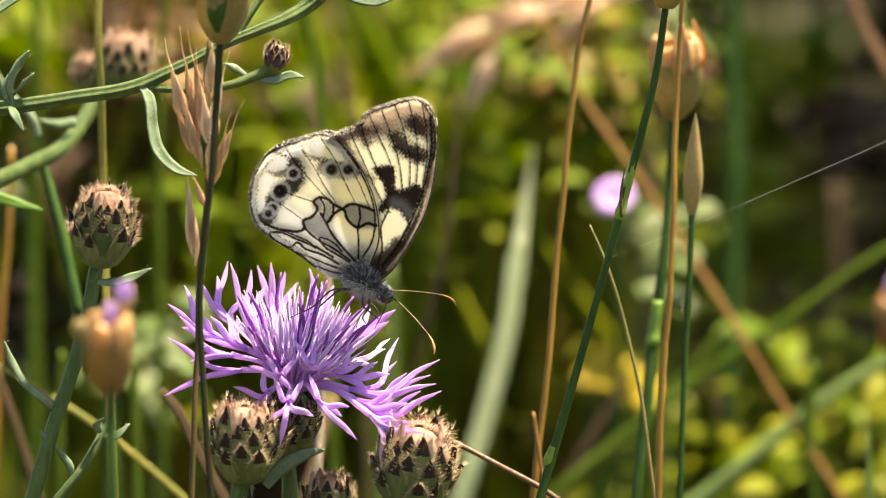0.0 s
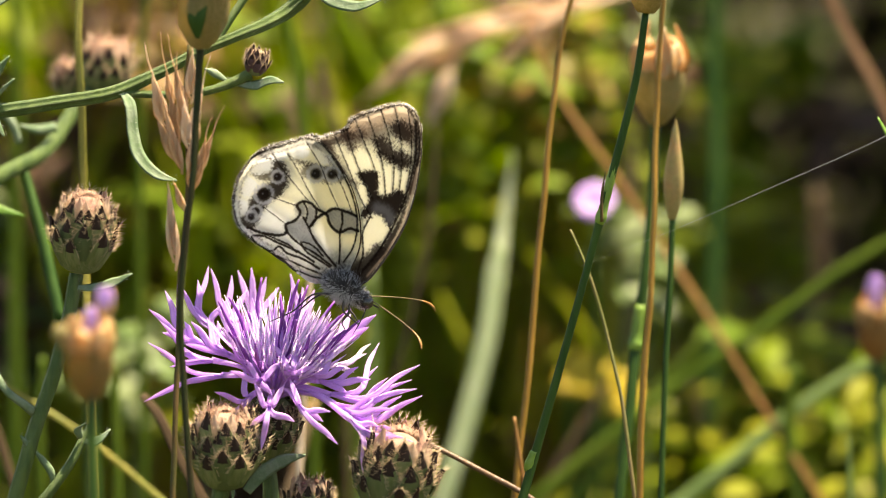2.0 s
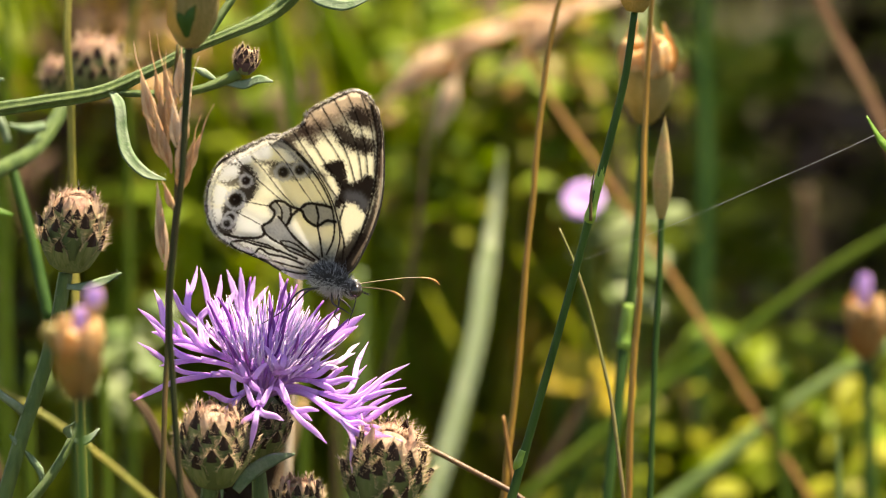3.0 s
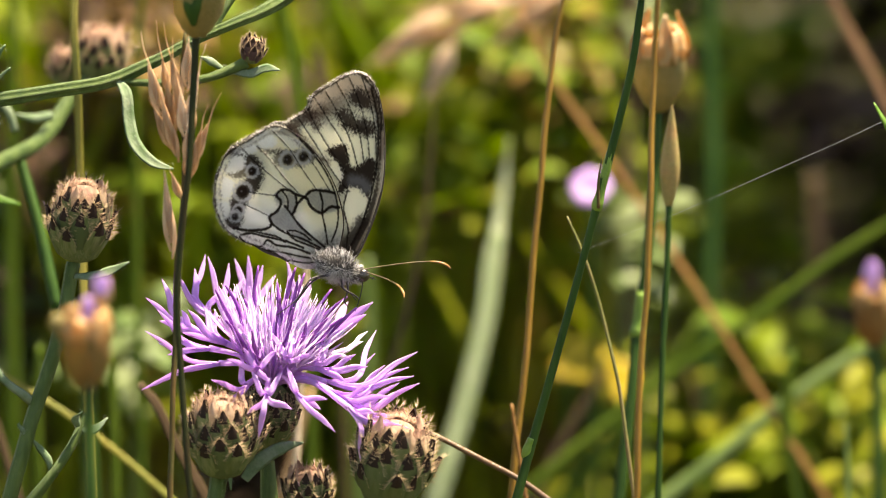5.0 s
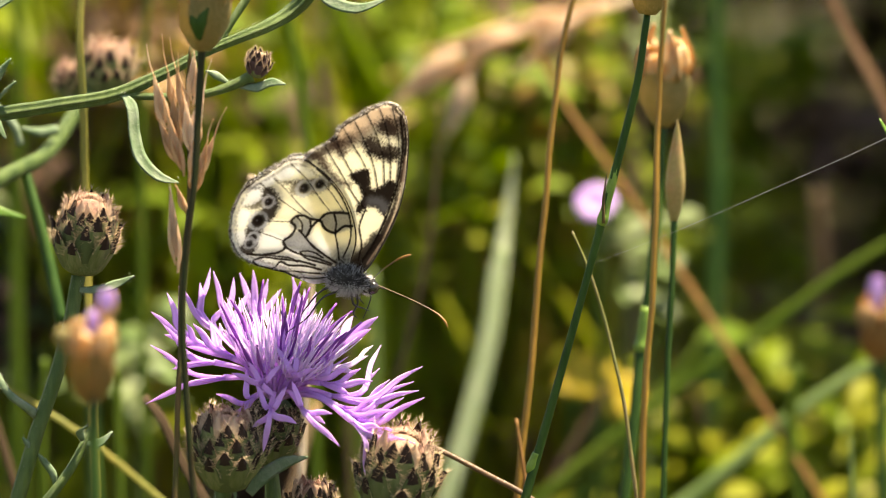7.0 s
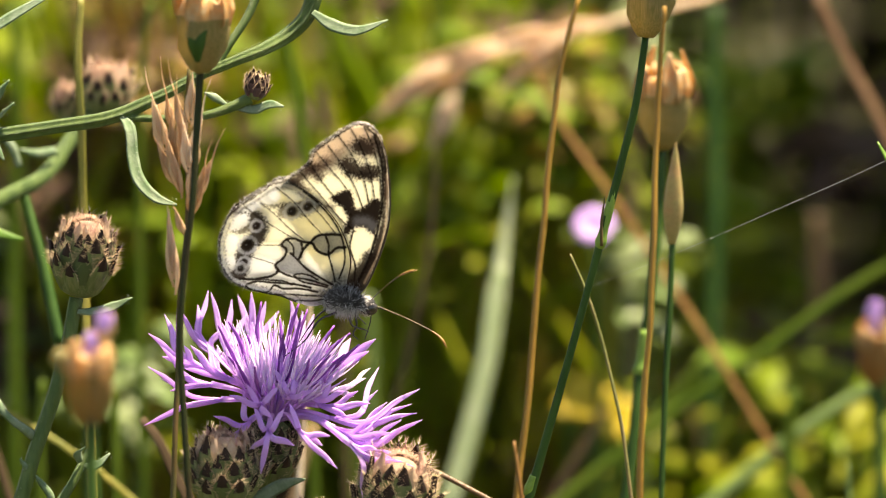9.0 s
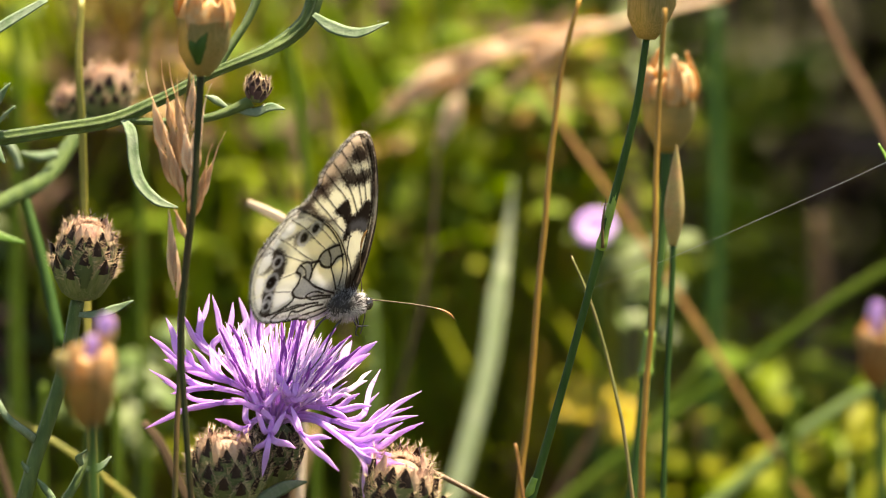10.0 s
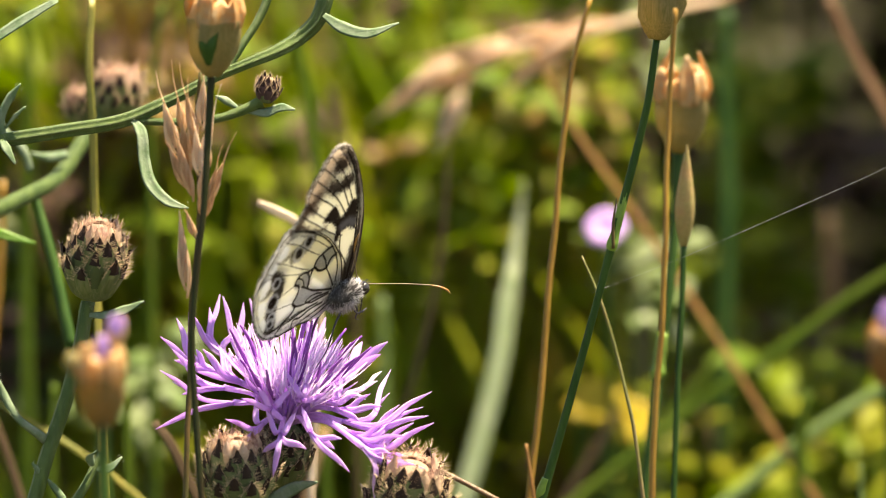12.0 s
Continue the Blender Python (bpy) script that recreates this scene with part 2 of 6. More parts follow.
def hair(bm, p, way, length, width, slot=0):
    """One tapered bristle."""
    way = way.normalized()
    a = way.orthogonal().normalized() * width
    b = way.cross(a)
    tip = bm.verts.new(p + way * length)
    foot = [bm.verts.new(p + a * math.cos(u) + b * math.sin(u)) for u in (0, 2.1, 4.2)]
    for k in range(3):
        bm.faces.new((foot[k], foot[(k + 1) % 3], tip)).material_index = slot


def axis(p, z, spin=0.0):
    """A placing (millimetres) at p with its z axis along z."""
    return Matrix.Translation(p) @ Vector(z).to_track_quat("Z", "Y").to_matrix().to_4x4() @ Matrix.Rotation(spin, 4, "Z")


FOOT = {}


def thing(name, foot, label, category, group="", kind=""):
    """A top-level Empty at its foot (millimetres)."""
    ob = new(name)
    ob.location = Vector(foot) * MM
    ob.empty_display_size = 0.01
    FOOT[ob] = Vector(foot)
    return tagged(ob, label, category, group, kind)


def mesh_of(name, bm, materials, foot=(0, 0, 0)):
    me = bpy.data.meshes.new(name)
    bmesh.ops.recalc_face_normals(bm, faces=bm.faces)
    bm.transform(Matrix.Scale(MM, 4) @ Matrix.Translation(-Vector(foot)))
    bm.to_mesh(me)
    bm.free()
    for m in (materials if isinstance(materials, (list, tuple)) else [materials]):
        me.materials.append(m)
    for poly in me.polygons:
        poly.use_smooth = True
    return me


def part(name, bm, materials, parent, label=""):
    """Links a bmesh, in the place's millimetres, as one mesh under a thing or part."""
    ob = new(name, mesh_of(name, bm, materials, FOOT[parent]))
    ob.parent = parent
    FOOT[ob] = FOOT[parent]
    return tagged(ob, label)


def piece(name, me, parent, m, label=""):
    """One more object on a shared mesh, placed by m (millimetres)."""
    ob = new(name, me)
    ob.parent = parent
    k = m.copy()
    k.translation = (m.translation - FOOT[parent]) * MM
    ob.matrix_local = k
    return tagged(ob, label)


def rooted(pts, lean=0.8):
    """The same line, carried down to the ground."""
    a, b = Vector(pts[-2]), Vector(pts[-1])
    d = (b - a)
    run = min(1.6, max(-1.6, d.x / max(-d.z, 1))) * lean
    g = Vector((b.x + run * b.z, b.y + 6, -3))
    return [*pts, tuple(b.lerp(g, 0.35) + d.normalized() * 12), tuple(g)]


def foot_of(pts):
    p = Vector(pts[-1])
    return (p.x, p.y, 0)


# ---- ground ----
def build_ground():
    bm = bmesh.new()
    xs = [-40000, -12000, -4000, -1500, *range(-900, 901, 60), 1500, 4000, 12000, 40000]
    ys = [-40000, -12000, -4000, -1500, *range(-900, 3001, 100), 5000, 12000, 40000]
    grid = [[bm.verts.new((x, y, -2 + (7 * noise.noise((x * 0.006, y * 0.006, 0)) if abs(x) < 1000 and abs(y) < 3000 else 0) - 6)) for x in xs] for y in ys]
    for r, s in zip(grid, grid[1:]):
        for k in range(len(xs) - 1):
            bm.faces.new((r[k], r[k + 1], s[k + 1], s[k]))
    ob = new("ground", mesh_of("ground", bm, SOIL))
    tagged(ob, "brown soil under the meadow plants", "ground", kind="structure")


build_ground()


# ---- knapweed ----
def bract_mesh(name, top=False, seed=0, body=None):
    """One scale of the flower head, 1 mm wide at scale 1: ribbed body, dark triangular tip and a comb of fine bristles."""
    rng = random.Random(seed)
    bm = bmesh.new()
    rows = [(0.0, 0.36, 0.0), (0.4, 0.47, 0.10), (0.85, 0.50, 0.18), (1.2, 0.42, 0.21), (1.45, 0.31, 0.20), (1.68, 0.17, 0.17), (1.95, 0.02, 0.19)]
    across = (-1, -0.66, -0.33, 0, 0.33, 0.66, 1)
    prev = None
    for z, w, y in rows:
        ring = [bm.verts.new((x * w, y - 0.16 * x * x + (0.022 if k % 2 else -0.012), z)) for k, x in enumerate(across)]
        if prev:
            for k in range(6):
                f = bm.faces.new((prev[k], prev[k + 1], ring[k + 1], ring[k]))
                f.material_index = 1 if not top and (z > 1.6 or (z > 1.4 and k in (1, 2, 3, 4))) else 0
        prev = ring
    comb = 15 if not top else 10
    for side in (-1, 1):
        for k in range(comb):
            z = 0.95 + 0.98 * k / comb
            w = float(np.interp(z, [r[0] for r in rows], [r[1] for r in rows]))
            hair(bm, Vector((side * w, 0.10, z)), Vector((side * rng.uniform(0.5, 1.1), rng.uniform(0.15, 0.8), rng.uniform(0.1, 0.8))), rng.uniform(0.26, 0.50), 0.014, 2)
    for k in range(3):
        hair(bm, Vector((0, 0.18, 1.92)), Vector((rng.uniform(-0.5, 0.5), rng.uniform(0.2, 0.8), 1)), rng.uniform(0.3, 0.5), 0.018, 2)
    return mesh_of(name, bm, [BRACT_TOP if top else body or BRACT, BRACT_TIP, TUFT if top else CILIA])


BRACT_LOW = [bract_mesh("bract", False, k) for k in range(3)]
BRACT_DARK = [bract_mesh("bract_dark", False, k, BRACT_PURPLE) for k in range(2)]
BRACT_HIGH = [bract_mesh("bract_upper", True, k) for k in range(3)]


def knapweed_head(plant, base, z, height, width, name="flower_bud", label="", count=52, tan=0.76, closed=True, size=0.35, low=None):
    """An egg-shaped head with overlapping scales; base is where the stalk joins."""
    m = axis(base, z, random.uniform(0, 6))
    if closed:
        prof = [(0.14, 0), (0.36, 0.05), (0.49, 0.22), (0.50, 0.42), (0.46, 0.64), (0.39, 0.82), (0.27, 0.94), (0.06, 1.0)]
    else:
        prof = [(0.14, 0), (0.36, 0.06), (0.49, 0.26), (0.50, 0.5), (0.46, 0.74), (0.42, 0.92), (0.30, 1.0)]
    bm = bmesh.new()
    lathe(bm, [(r * width * 0.88, h * height * 0.95) for r, h in prof], m, 18, per=3)
    hs, rs = [p[1] for p in prof], [p[0] for p in prof]
    back_to = m.inverted()
    for f in bm.faces:
        if tan < 1 and (back_to @ f.calc_center_median()).z > 0.68 * height:
            f.material_index = 2
    if closed:
        # the brush of fine bristles in which the closed scales end
        for k in range(1900):
            f, u = 1 - 0.42 * random.random() ** 1.3, random.uniform(0, 6.283)
            r = float(np.interp(f, hs, rs)) * width * 1.03
            p = m @ Vector((r * math.cos(u), r * math.sin(u), f * height * 0.99))
            out = (m.to_3x3() @ Vector((math.cos(u) * (1.1 - f * 0.5), math.sin(u) * (1.1 - f * 0.5), 0.7 + random.uniform(-0.5, 0.4))))
            hair(bm, p, out + Vector((random.gauss(0, 0.25), random.gauss(0, 0.25), 0)), width * random.uniform(0.05, 0.11), 0.026, 1)
    core = part(name, bm, [BRACT, TUFT if tan < 1 else CILIA, BRACT_TOP], plant, label)
    for i in range(count):
        f = (0.01 + (0.80 if closed else 0.74) * (i / count) ** 0.95)
        u = i * 2.39996 + random.uniform(-0.08, 0.08)
        r, r2 = np.interp(f, hs, rs) * width, np.interp(f + 0.05, hs, rs) * width
        slope = Vector((min(r2 - r, 0.016 * height), 0, 0.05 * height)).normalized()
        out = Vector((slope.z, 0, -slope.x))
        tall = f > tan * 0.82 + random.uniform(-0.06, 0.06)
        s = width * size * random.uniform(0.9, 1.12) * (0.52 if f > 0.66 else 0.8 if f > 0.52 else 1.0)
        rot = Matrix((out.cross(slope), out, slope)).transposed().to_4x4()
        k = m @ Matrix.Rotation(u, 4, "Z") @ Matrix.Translation((r * 0.95, 0, f * height)) @ rot @ Matrix.Rotation(radians(random.uniform(-3, 4)), 4, "X") @ Matrix.Scale(s, 4)
        piece("bract", (BRACT_HIGH if tall else low or BRACT_LOW)[i % 2], core, k)
    return core


def downy(bm, line, radius, count, length=0.20, slot=0):
    """Short down along a stalk."""
    fr = frames(line)
    for k in range(count):
        i = random.randrange(len(line) - 1)
        t, a, b = fr[i]
        p = line[i].lerp(line[i + 1], random.random())
        u = random.uniform(0, 6.283)
        d = a * math.cos(u) + b * math.sin(u)
        hair(bm, p + d * radius * 0.95, d + t * random.uniform(-0.5, 0.5), length * random.uniform(0.5, 1.2), 0.022, slot)


def stalk(plant, pts, radii, material=None, name="stem", ribs=6, depth=0.10, hairs=0, label="", sides=14, wobble=0.25):
    bm = bmesh.new()
    line = tube(bm, pts, radii, sides, ribs, depth, wobble=wobble)
    if hairs:
        downy(bm, line, sum(radii) / len(radii), hairs, slot=1)
    return part(name, bm, [material or STEM, DOWN], plant, label)


def leaf(plant, pts, widths, side, material=None, fold=0.3, hairs=0, name="leaf", thick=0.3, label="", cup=0.0):
    bm = bmesh.new()
    blade(bm, pts, widths, side, fold, thick, cup=cup)
    if hairs:
        downy(bm, smooth(pts), max(widths) * 0.35, hairs, 0.4, 1)
    return part(name, bm, [material or WOOL, DOWN], plant, label)


# the flowering plant: its head, two closed heads beside it and a small one below
main_stem = rooted([(-23.2, 0.6, 388.9), (-22.8, -0.1, 385.1), (-22.6, -0.8, 381.0)])
knapweed = thing("knapweed", foot_of(main_stem), "flowering purple knapweed with closed scaly heads on ribbed stems", "wildflower", "knapweeds")
stalk(knapweed, main_stem, [1.0, 1.1, 1.3, 1.6, 2.0])
flower_axis = Vector((0.10, -0.22, 1.0)).normalized()
head_base = Vector((-23.2, 0.6, 388.6))
knapweed_head(knapweed, head_base, flower_axis, 10.5, 7.4, "involucre", "scaly green involucre with pale bristles", 56, 2.0, False)
crown = Vector((-22.2, -0.6, 399.1))


def floret(throat, tips, widths=1.02, material=None):
    """An outer floret: a thin tube from the crown to its throat, then narrow curved lobes."""
    bm = bmesh.new()
    throat = Vector(throat)
    root = crown + (throat - crown).normalized() * 0.8
    mid = root.lerp(throat, 0.5) + flower_axis * 0.12 * (throat - root).length
    tube(bm, [root, mid, throat], [0.28, 0.32, 0.5], 7)
    for tip in tips:
        tip = Vector(tip)
        way = (throat - mid).normalized()
        d = (tip - throat).length
        bend = throat + way * d * 0.28 + (tip - throat) * 0.22 + Vector((0, -0.25, -0.35))
        bend2 = throat.lerp(tip, 0.66) + way * d * 0.10
        side = (tip - throat).cross(Vector((random.uniform(-0.25, 0.25), 1, random.uniform(-0.2, 0.5))))
        w = widths * random.uniform(0.85, 1.15)
        blade(bm, [throat - way * 0.5, bend, bend2, tip], [w * 0.5, w * 0.85, w, w * 0.72, 0.06], side, 0.35, 0.14, 5)
    return part("floret", bm, material or FLORET, knapweed)


# outer florets, round the head from its far side to its near side
floret((-32.4, -2.3, 406.9), [(-40.5, -2.4, 412.2), (-38.3, 2.0, 414.2), (-38.4, -5.0, 409.2), (-36.6, 5.1, 414.5), (-35.3, -1.7, 410.2)])
floret((-29.6, -6.0, 403.0), [(-40.3, -8.2, 408.3), (-40.9, -10.6, 400.0), (-38.8, -2.6, 405.5), (-36.5, -6.3, 401.6)])
floret((-25.3, -8.5, 400.4), [(-30.7, -10.4, 401.4), (-27.6, -11.9, 398.3), (-29.3, -9.3, 396.3), (-26.4, -5.8, 404.2)])
floret((-31.0, 4.0, 407.9), [(-36.6, 7.1, 414.2), (-33.7, 9.2, 414.4), (-32.2, 11.5, 416.1), (-34.7, 6.6, 411.2), (-28.9, 6.7, 412.1)])
floret((-27.7, 5.8, 407.1), [(-31.8, 11.5, 415.8), (-28.7, 11.3, 414.8), (-30.6, 4.5, 410.8), (-26.5, 9.9, 412.8)])
floret((-24.7, 9.8, 406.8), [(-25.9, 15.4, 415.2), (-23.7, 15.2, 413.8), (-28.0, 17.3, 414.4), (-21.8, 15.9, 412.1)])
floret((-22.6, -12.7, 399.9), [(-25.5, -15.2, 397.1), (-18.8, -14.1, 397.7), (-23.7, -15.8, 393.8), (-20.3, -11.2, 402.6), (-24.8, -11.1, 402.9)])
floret((-23.6, -10.1, 403.2), [(-25.9, -11.5, 406.4), (-21.0, -10.6, 405.9), (-28.4, -10.8, 404.6), (-22.1, -13.4, 401.6)])
floret((-18.3, -12.6, 400.1), [(-12.5, -16.6, 394.8), (-19.6, -11.0, 403.4), (-13.6, -14.8, 399.3), (-14.7, -14.1, 397.7)])
floret((-13.8, -7.5, 400.4), [(-0.5, -6.8, 404.7), (-1.8, -4.2, 401.9), (-6.6, -0.3, 406.7), (-6.8, -2.9, 403.7), (-1.0, -8.4, 401.4)])
floret((-11.9, -10.9, 398.4), [(-0.2, -10.5, 400.8), (-1.3, -8.6, 399.7), (-3.2, -11.5, 401.0), (-3.5, -14.5, 395.4), (-1.6, -13.7, 394.4)])
floret((-10.6, -13.1, 397.7), [(-8.9, -16.4, 390.4), (-1.3, -15.6, 394.9), (-5.9, -15.6, 395.1), (-2.4, -14.6, 395.1)])
floret((-15.3, 3.4, 404.8), [(-7.1, 6.3, 409.7), (-8.1, 4.0, 408.3), (-10.9, 9.3, 409.2), (-12.1, 3.9, 407.5)], 1.5)
floret((-19.0, 9.6, 405.5), [(-20.1, 17.2, 414.0), (-16.5, 16.8, 411.5), (-18.3, 18.8, 411.6)])
floret((-14.1, -1.9, 403.5), [(-8.5, -0.6, 405.1), (-7.9, 3.6, 405.8), (-10.3, -4.0, 403.0)], 0.8, FLORET_PALE)
floret((-28.6, -3.6, 405.5), [(-34.2, -4.7, 410.8), (-32.0, -0.7, 410.5), (-35.3, -3.3, 407.1), (-30.4, 0.2, 409.9)])
floret((-26.2, -1.5, 405.9), [(-29.8, 1.8, 413.0), (-27.6, 3.8, 412.6), (-28.6, -2.7, 410.4)])
floret((-19.7, -9.9, 404.2), [(-22.0, -8.2, 408.1), (-18.6, -7.2, 407.9), (-16.0, -9.7, 405.0)])
floret((-16.1, -7.0, 403.2), [(-13.2, -5.4, 406.7), (-11.5, -6.8, 404.4), (-15.3, -3.3, 407.1)])

floret((-13.2, -9.7, 399.5), [(-5.3, -7.1, 402.8), (-3.3, -6.2, 402.0), (-6.9, -11.4, 401.2), (-4.4, -13.8, 399.5)])
floret((-11.1, -12.0, 398.1), [(-6.7, -15.2, 397.3), (-4.0, -13.3, 396.3), (-7.7, -15.5, 395.4)])
floret((-31.1, -5.7, 405.2), [(-37.2, -7.8, 404.6), (-38.7, -4.7, 410.8), (-35.9, -7.4, 406.7)])
floret((-15.3, -6.2, 402.2), [(-9.6, -5.8, 404.2), (-7.8, -7.1, 402.6), (-11.1, -9.5, 400.9)])


def inner_floret(k):
    """An upright disc floret: a purple tube, thin pale lobes and, on many, a dark curved anther column."""
    u = k * 2.39996
    spread = 0.50 * math.sqrt((k + 0.5) / 84)
    a = flower_axis.orthogonal().normalized()
    b = flower_axis.cross(a)
    out = a * math.cos(u) + b * math.sin(u)
    way = (flower_axis * math.cos(spread * 1.35) + out * math.sin(spread * 1.35) + Vector((0.10, 0, 0))).normalized()
    long = random.uniform(12.0, 16.5) - 3.0 * spread
    root = crown + out * spread * 3.2
    tip = root + way * long + out * spread * 1.4
    bm = bmesh.new()
    cut = root.lerp(tip, random.uniform(0.46, 0.60)) + out * 0.2
    tube(bm, [root, root.lerp(cut, 0.55), cut], [0.22, 0.26, 0.36], 6, slot=2, per=4)
    for j in range(4):
        v = j * 1.571 + random.uniform(-0.5, 0.5)
        d = (a * math.cos(v) + b * math.sin(v))
        end = cut + way * random.uniform(4.2, 7.2) + d * random.uniform(0.4, 2.2)
        blade(bm, [cut, cut.lerp(end, 0.5) + d * 0.35, end], [0.40, 0.50, 0.05], way.cross(d), 0.25, 0.10, 3, slot=0)
    if k % 4 == 0:
        bow = (a * random.gauss(0, 1) + b * random.gauss(0, 1)) * 0.5
        tube(bm, [cut, cut.lerp(tip, 0.7) + bow, tip + way * random.uniform(0.8, 2.6) + out * 0.4], [0.24, 0.34, 0.14], 6, slot=1, per=5)
    part("disc_floret", bm, [FLORET_PALE if k % 4 else FLORET, FLORET_DARK, FLORET_TUBE], knapweed)


for k in range(84):
    inner_floret(k)

bud_stem = rooted([(-29.5, -11.8, 387.7), (-29.8, -12.1, 385.9), (-30.3, -12.6, 383.2)])
stalk(knapweed, bud_stem, [1.3, 1.2, 1.2, 1.4, 1.8], hairs=120)
knapweed_head(knapweed, (-29.2, -11.8, 387.6), (0.03, -0.2, 1), 12.0, 9.2, label="closed knapweed head with tan tip and dark fringed scales", tan=0.66)
leaf(knapweed, [(-29.8, -12.0, 386.7), (-28.4, -12.8, 387.9), (-27.9, -13.2, 385.5)], [0.8, 1.6, 0.3], (0.5, 0.8, 0.2), hairs=40)
bud_stem = rooted([(-4.8, -11.5, 383.4), (-5.1, -11.1, 379.9)])
stalk(knapweed, bud_stem, [1.4, 1.5, 1.5, 1.9])
knapweed_head(knapweed, (-5.0, -11.6, 383.0), (0.12, -0.25, 1), 14.0, 10.4, label="closed knapweed head with pink-tan tip and fringed scales", tan=0.62)
bud_stem = rooted([(-16.7, -8.0, 380.5), (-16.7, -7.5, 377.4)])
stalk(knapweed, bud_stem, [1.0, 1.0, 1.1, 1.4])
knapweed_head(knapweed, (-16.7, -8.0, 380.5), (0, -0.15, 1), 6.6, 6.4, label="small closed knapweed head", count=50, tan=0.6)
leaf(knapweed, [(-26.1, -7.1, 385.7), (-24.1, -6.6, 388.1), (-20.8, -5.3, 390.0), (-17.5, -3.2, 390.4)], [1.4, 2.2, 2.0, 0.3], (0.15, 0.3, 1), fold=0.15)

# a closed head on its own thick stem
bud_stem = rooted([(-51.2, -0.5, 417.2), (-52.0, -1.4, 411.9), (-53.6, -3.4, 406.3), (-55.9, -4.7, 398.9), (-58.1, -7.0, 391.8), (-60.4, -8.4, 384.0)])
tall_bud = thing("knapweed", foot_of(bud_stem), "unopened knapweed head on a ribbed green stem", "wildflower", "knapweeds")
stalk(tall_bud, bud_stem, [1.0, 1.0, 1.0, 1.05, 1.05, 1.1, 1.4, 1.8], hairs=350)
knapweed_head(tall_bud, (-50.7, -0.4, 417.6), (0.14, -0.18, 1), 12.2, 8.3, label="egg-shaped closed head with tan tip and dark fringed scales", tan=0.7)
leaf(tall_bud, [(-50.9, -1.8, 415.3), (-48.6, -2.8, 415.5), (-45.6, -2.7, 416.2), (-42.8, -3.5, 417.7)], [0.8, 1.3, 1.6, 0.3], (0.1, 0.6, 1), hairs=60)
leaf(tall_bud, [(-56.9, -5.1, 396.9), (-58.5, -6.8, 398.7), (-61.3, -7.4, 401.2), (-63.2, -6.8, 404.4), (-64.4, -6.3, 407.4)], [1.5, 1.4, 1.2, 1.4, 0.3], (0.6, 0.5, 0.4), hairs=90)
leaf(tall_bud, [(-58.0, -7.0, 391.8), (-58.5, -7.7, 393.5), (-59.3, -7.6, 394.4)], [0.8, 1.0, 0.3], (0.6, 0.5, 0.4), hairs=20)
side_shoot = [(-49.4, -3.4, 394.8), (-50.3, -4.8, 393.0), (-51.8, -6.2, 390.3), (-54.4, -7.9, 386.9), (-57.3, -8.5, 383.2)]
shoot = thing("knapweed", foot_of(rooted(side_shoot)), "young green knapweed shoot with small woolly leaves", "wildflower", "knapweeds")
stalk(shoot, rooted(side_shoot), [0.5, 0.6, 0.65, 0.7, 0.85, 1.1, 1.4], hairs=160)
leaf(shoot, [(-49.9, -5.8, 393.0), (-48.1, -6.7, 393.2), (-46.1, -6.4, 395.0)], [0.7, 1.7, 0.3], (0.4, 0.4, 0.8), hairs=30)
leaf(shoot, [(-54.4, -6.9, 386.8), (-54.8, -7.5, 388.9), (-56.0, -7.2, 390.5), (-57.2, -7.0, 391.9)], [1.0, 1.2, 1.1, 0.3], (0.6, 0.4, 0.5), hairs=40)
leaf(shoot, [(-50.4, -5.7, 393.6), (-50.7, -6.4, 395.0), (-49.7, -6.3, 396.0)], [0.9, 1.8, 0.4], (0.6, 0.4, 0.5), hairs=20)

# the long arching branch
arch = [(-15.1, 14.5, 467.8), (-15.8, 13.7, 463.3), (-16.3, 13.1, 460.0), (-17.6, 12.6, 456.9), (-20.1, 12.2, 454.6), (-23.4, 9.9, 453.0), (-27.9, 7.6, 451.4), (-33.3, 6.2, 449.3), (-38.7, 4.7, 446.5), (-44.9, 3.2, 443.9), (-54.4, 1.9, 442.4), (-62.6, 0.7, 441.2), (-70.0, -0.5, 440.0), (-81.6, -2.3, 429.8)]
branch = thing("knapweed", foot_of(rooted(arch)), "long arching ribbed knapweed branch with narrow woolly leaves", "wildflower", "knapweeds")
stalk(branch, rooted(arch), [1.1, 1.1, 1.1, 1.05, 1.0, 0.85, 0.72, 0.72, 0.8, 0.95, 0.95, 1.0, 1.1, 1.2, 1.5, 1.8], name="branch", ribs=6, depth=0.2, hairs=1500, sides=24)
stalk(branch, [(-44.5, 3.1, 443.5), (-37.8, 3.1, 443.4), (-32.0, 3.2, 443.9), (-27.8, 4.4, 445.1), (-25.5, 4.6, 446.2)], [0.5, 0.55, 0.6, 0.75, 0.9], name="twig", hairs=200)
knapweed_head(branch, (-25.0, 4.6, 446.0), (0.2, -0.1, 1), 3.7, 3.4, label="tiny closed head with purple-brown scales and pale bristles", count=34, tan=2.0, low=BRACT_DARK)
leaf(branch, [(-44.6, 3.2, 443.8), (-43.3, 0.9, 442.3), (-42.8, -0.8, 438.3), (-41.7, -2.5, 434.8), (-39.3, -2.9, 432.4), (-36.2, -2.1, 431.3)], [0.7, 1.8, 1.9, 2.0, 1.7, 0.3], (1, 0.6, 0.3), hairs=260, label="narrow curled grey-green leaf", fold=0.5)
leaf(branch, [(-27.4, 4.4, 444.7), (-24.5, 3.3, 444.6), (-22.4, 2.5, 445.5), (-20.5, 2.4, 445.2)], [0.8, 1.6, 1.4, 0.3], (0.1, 0.6, 1), hairs=60)
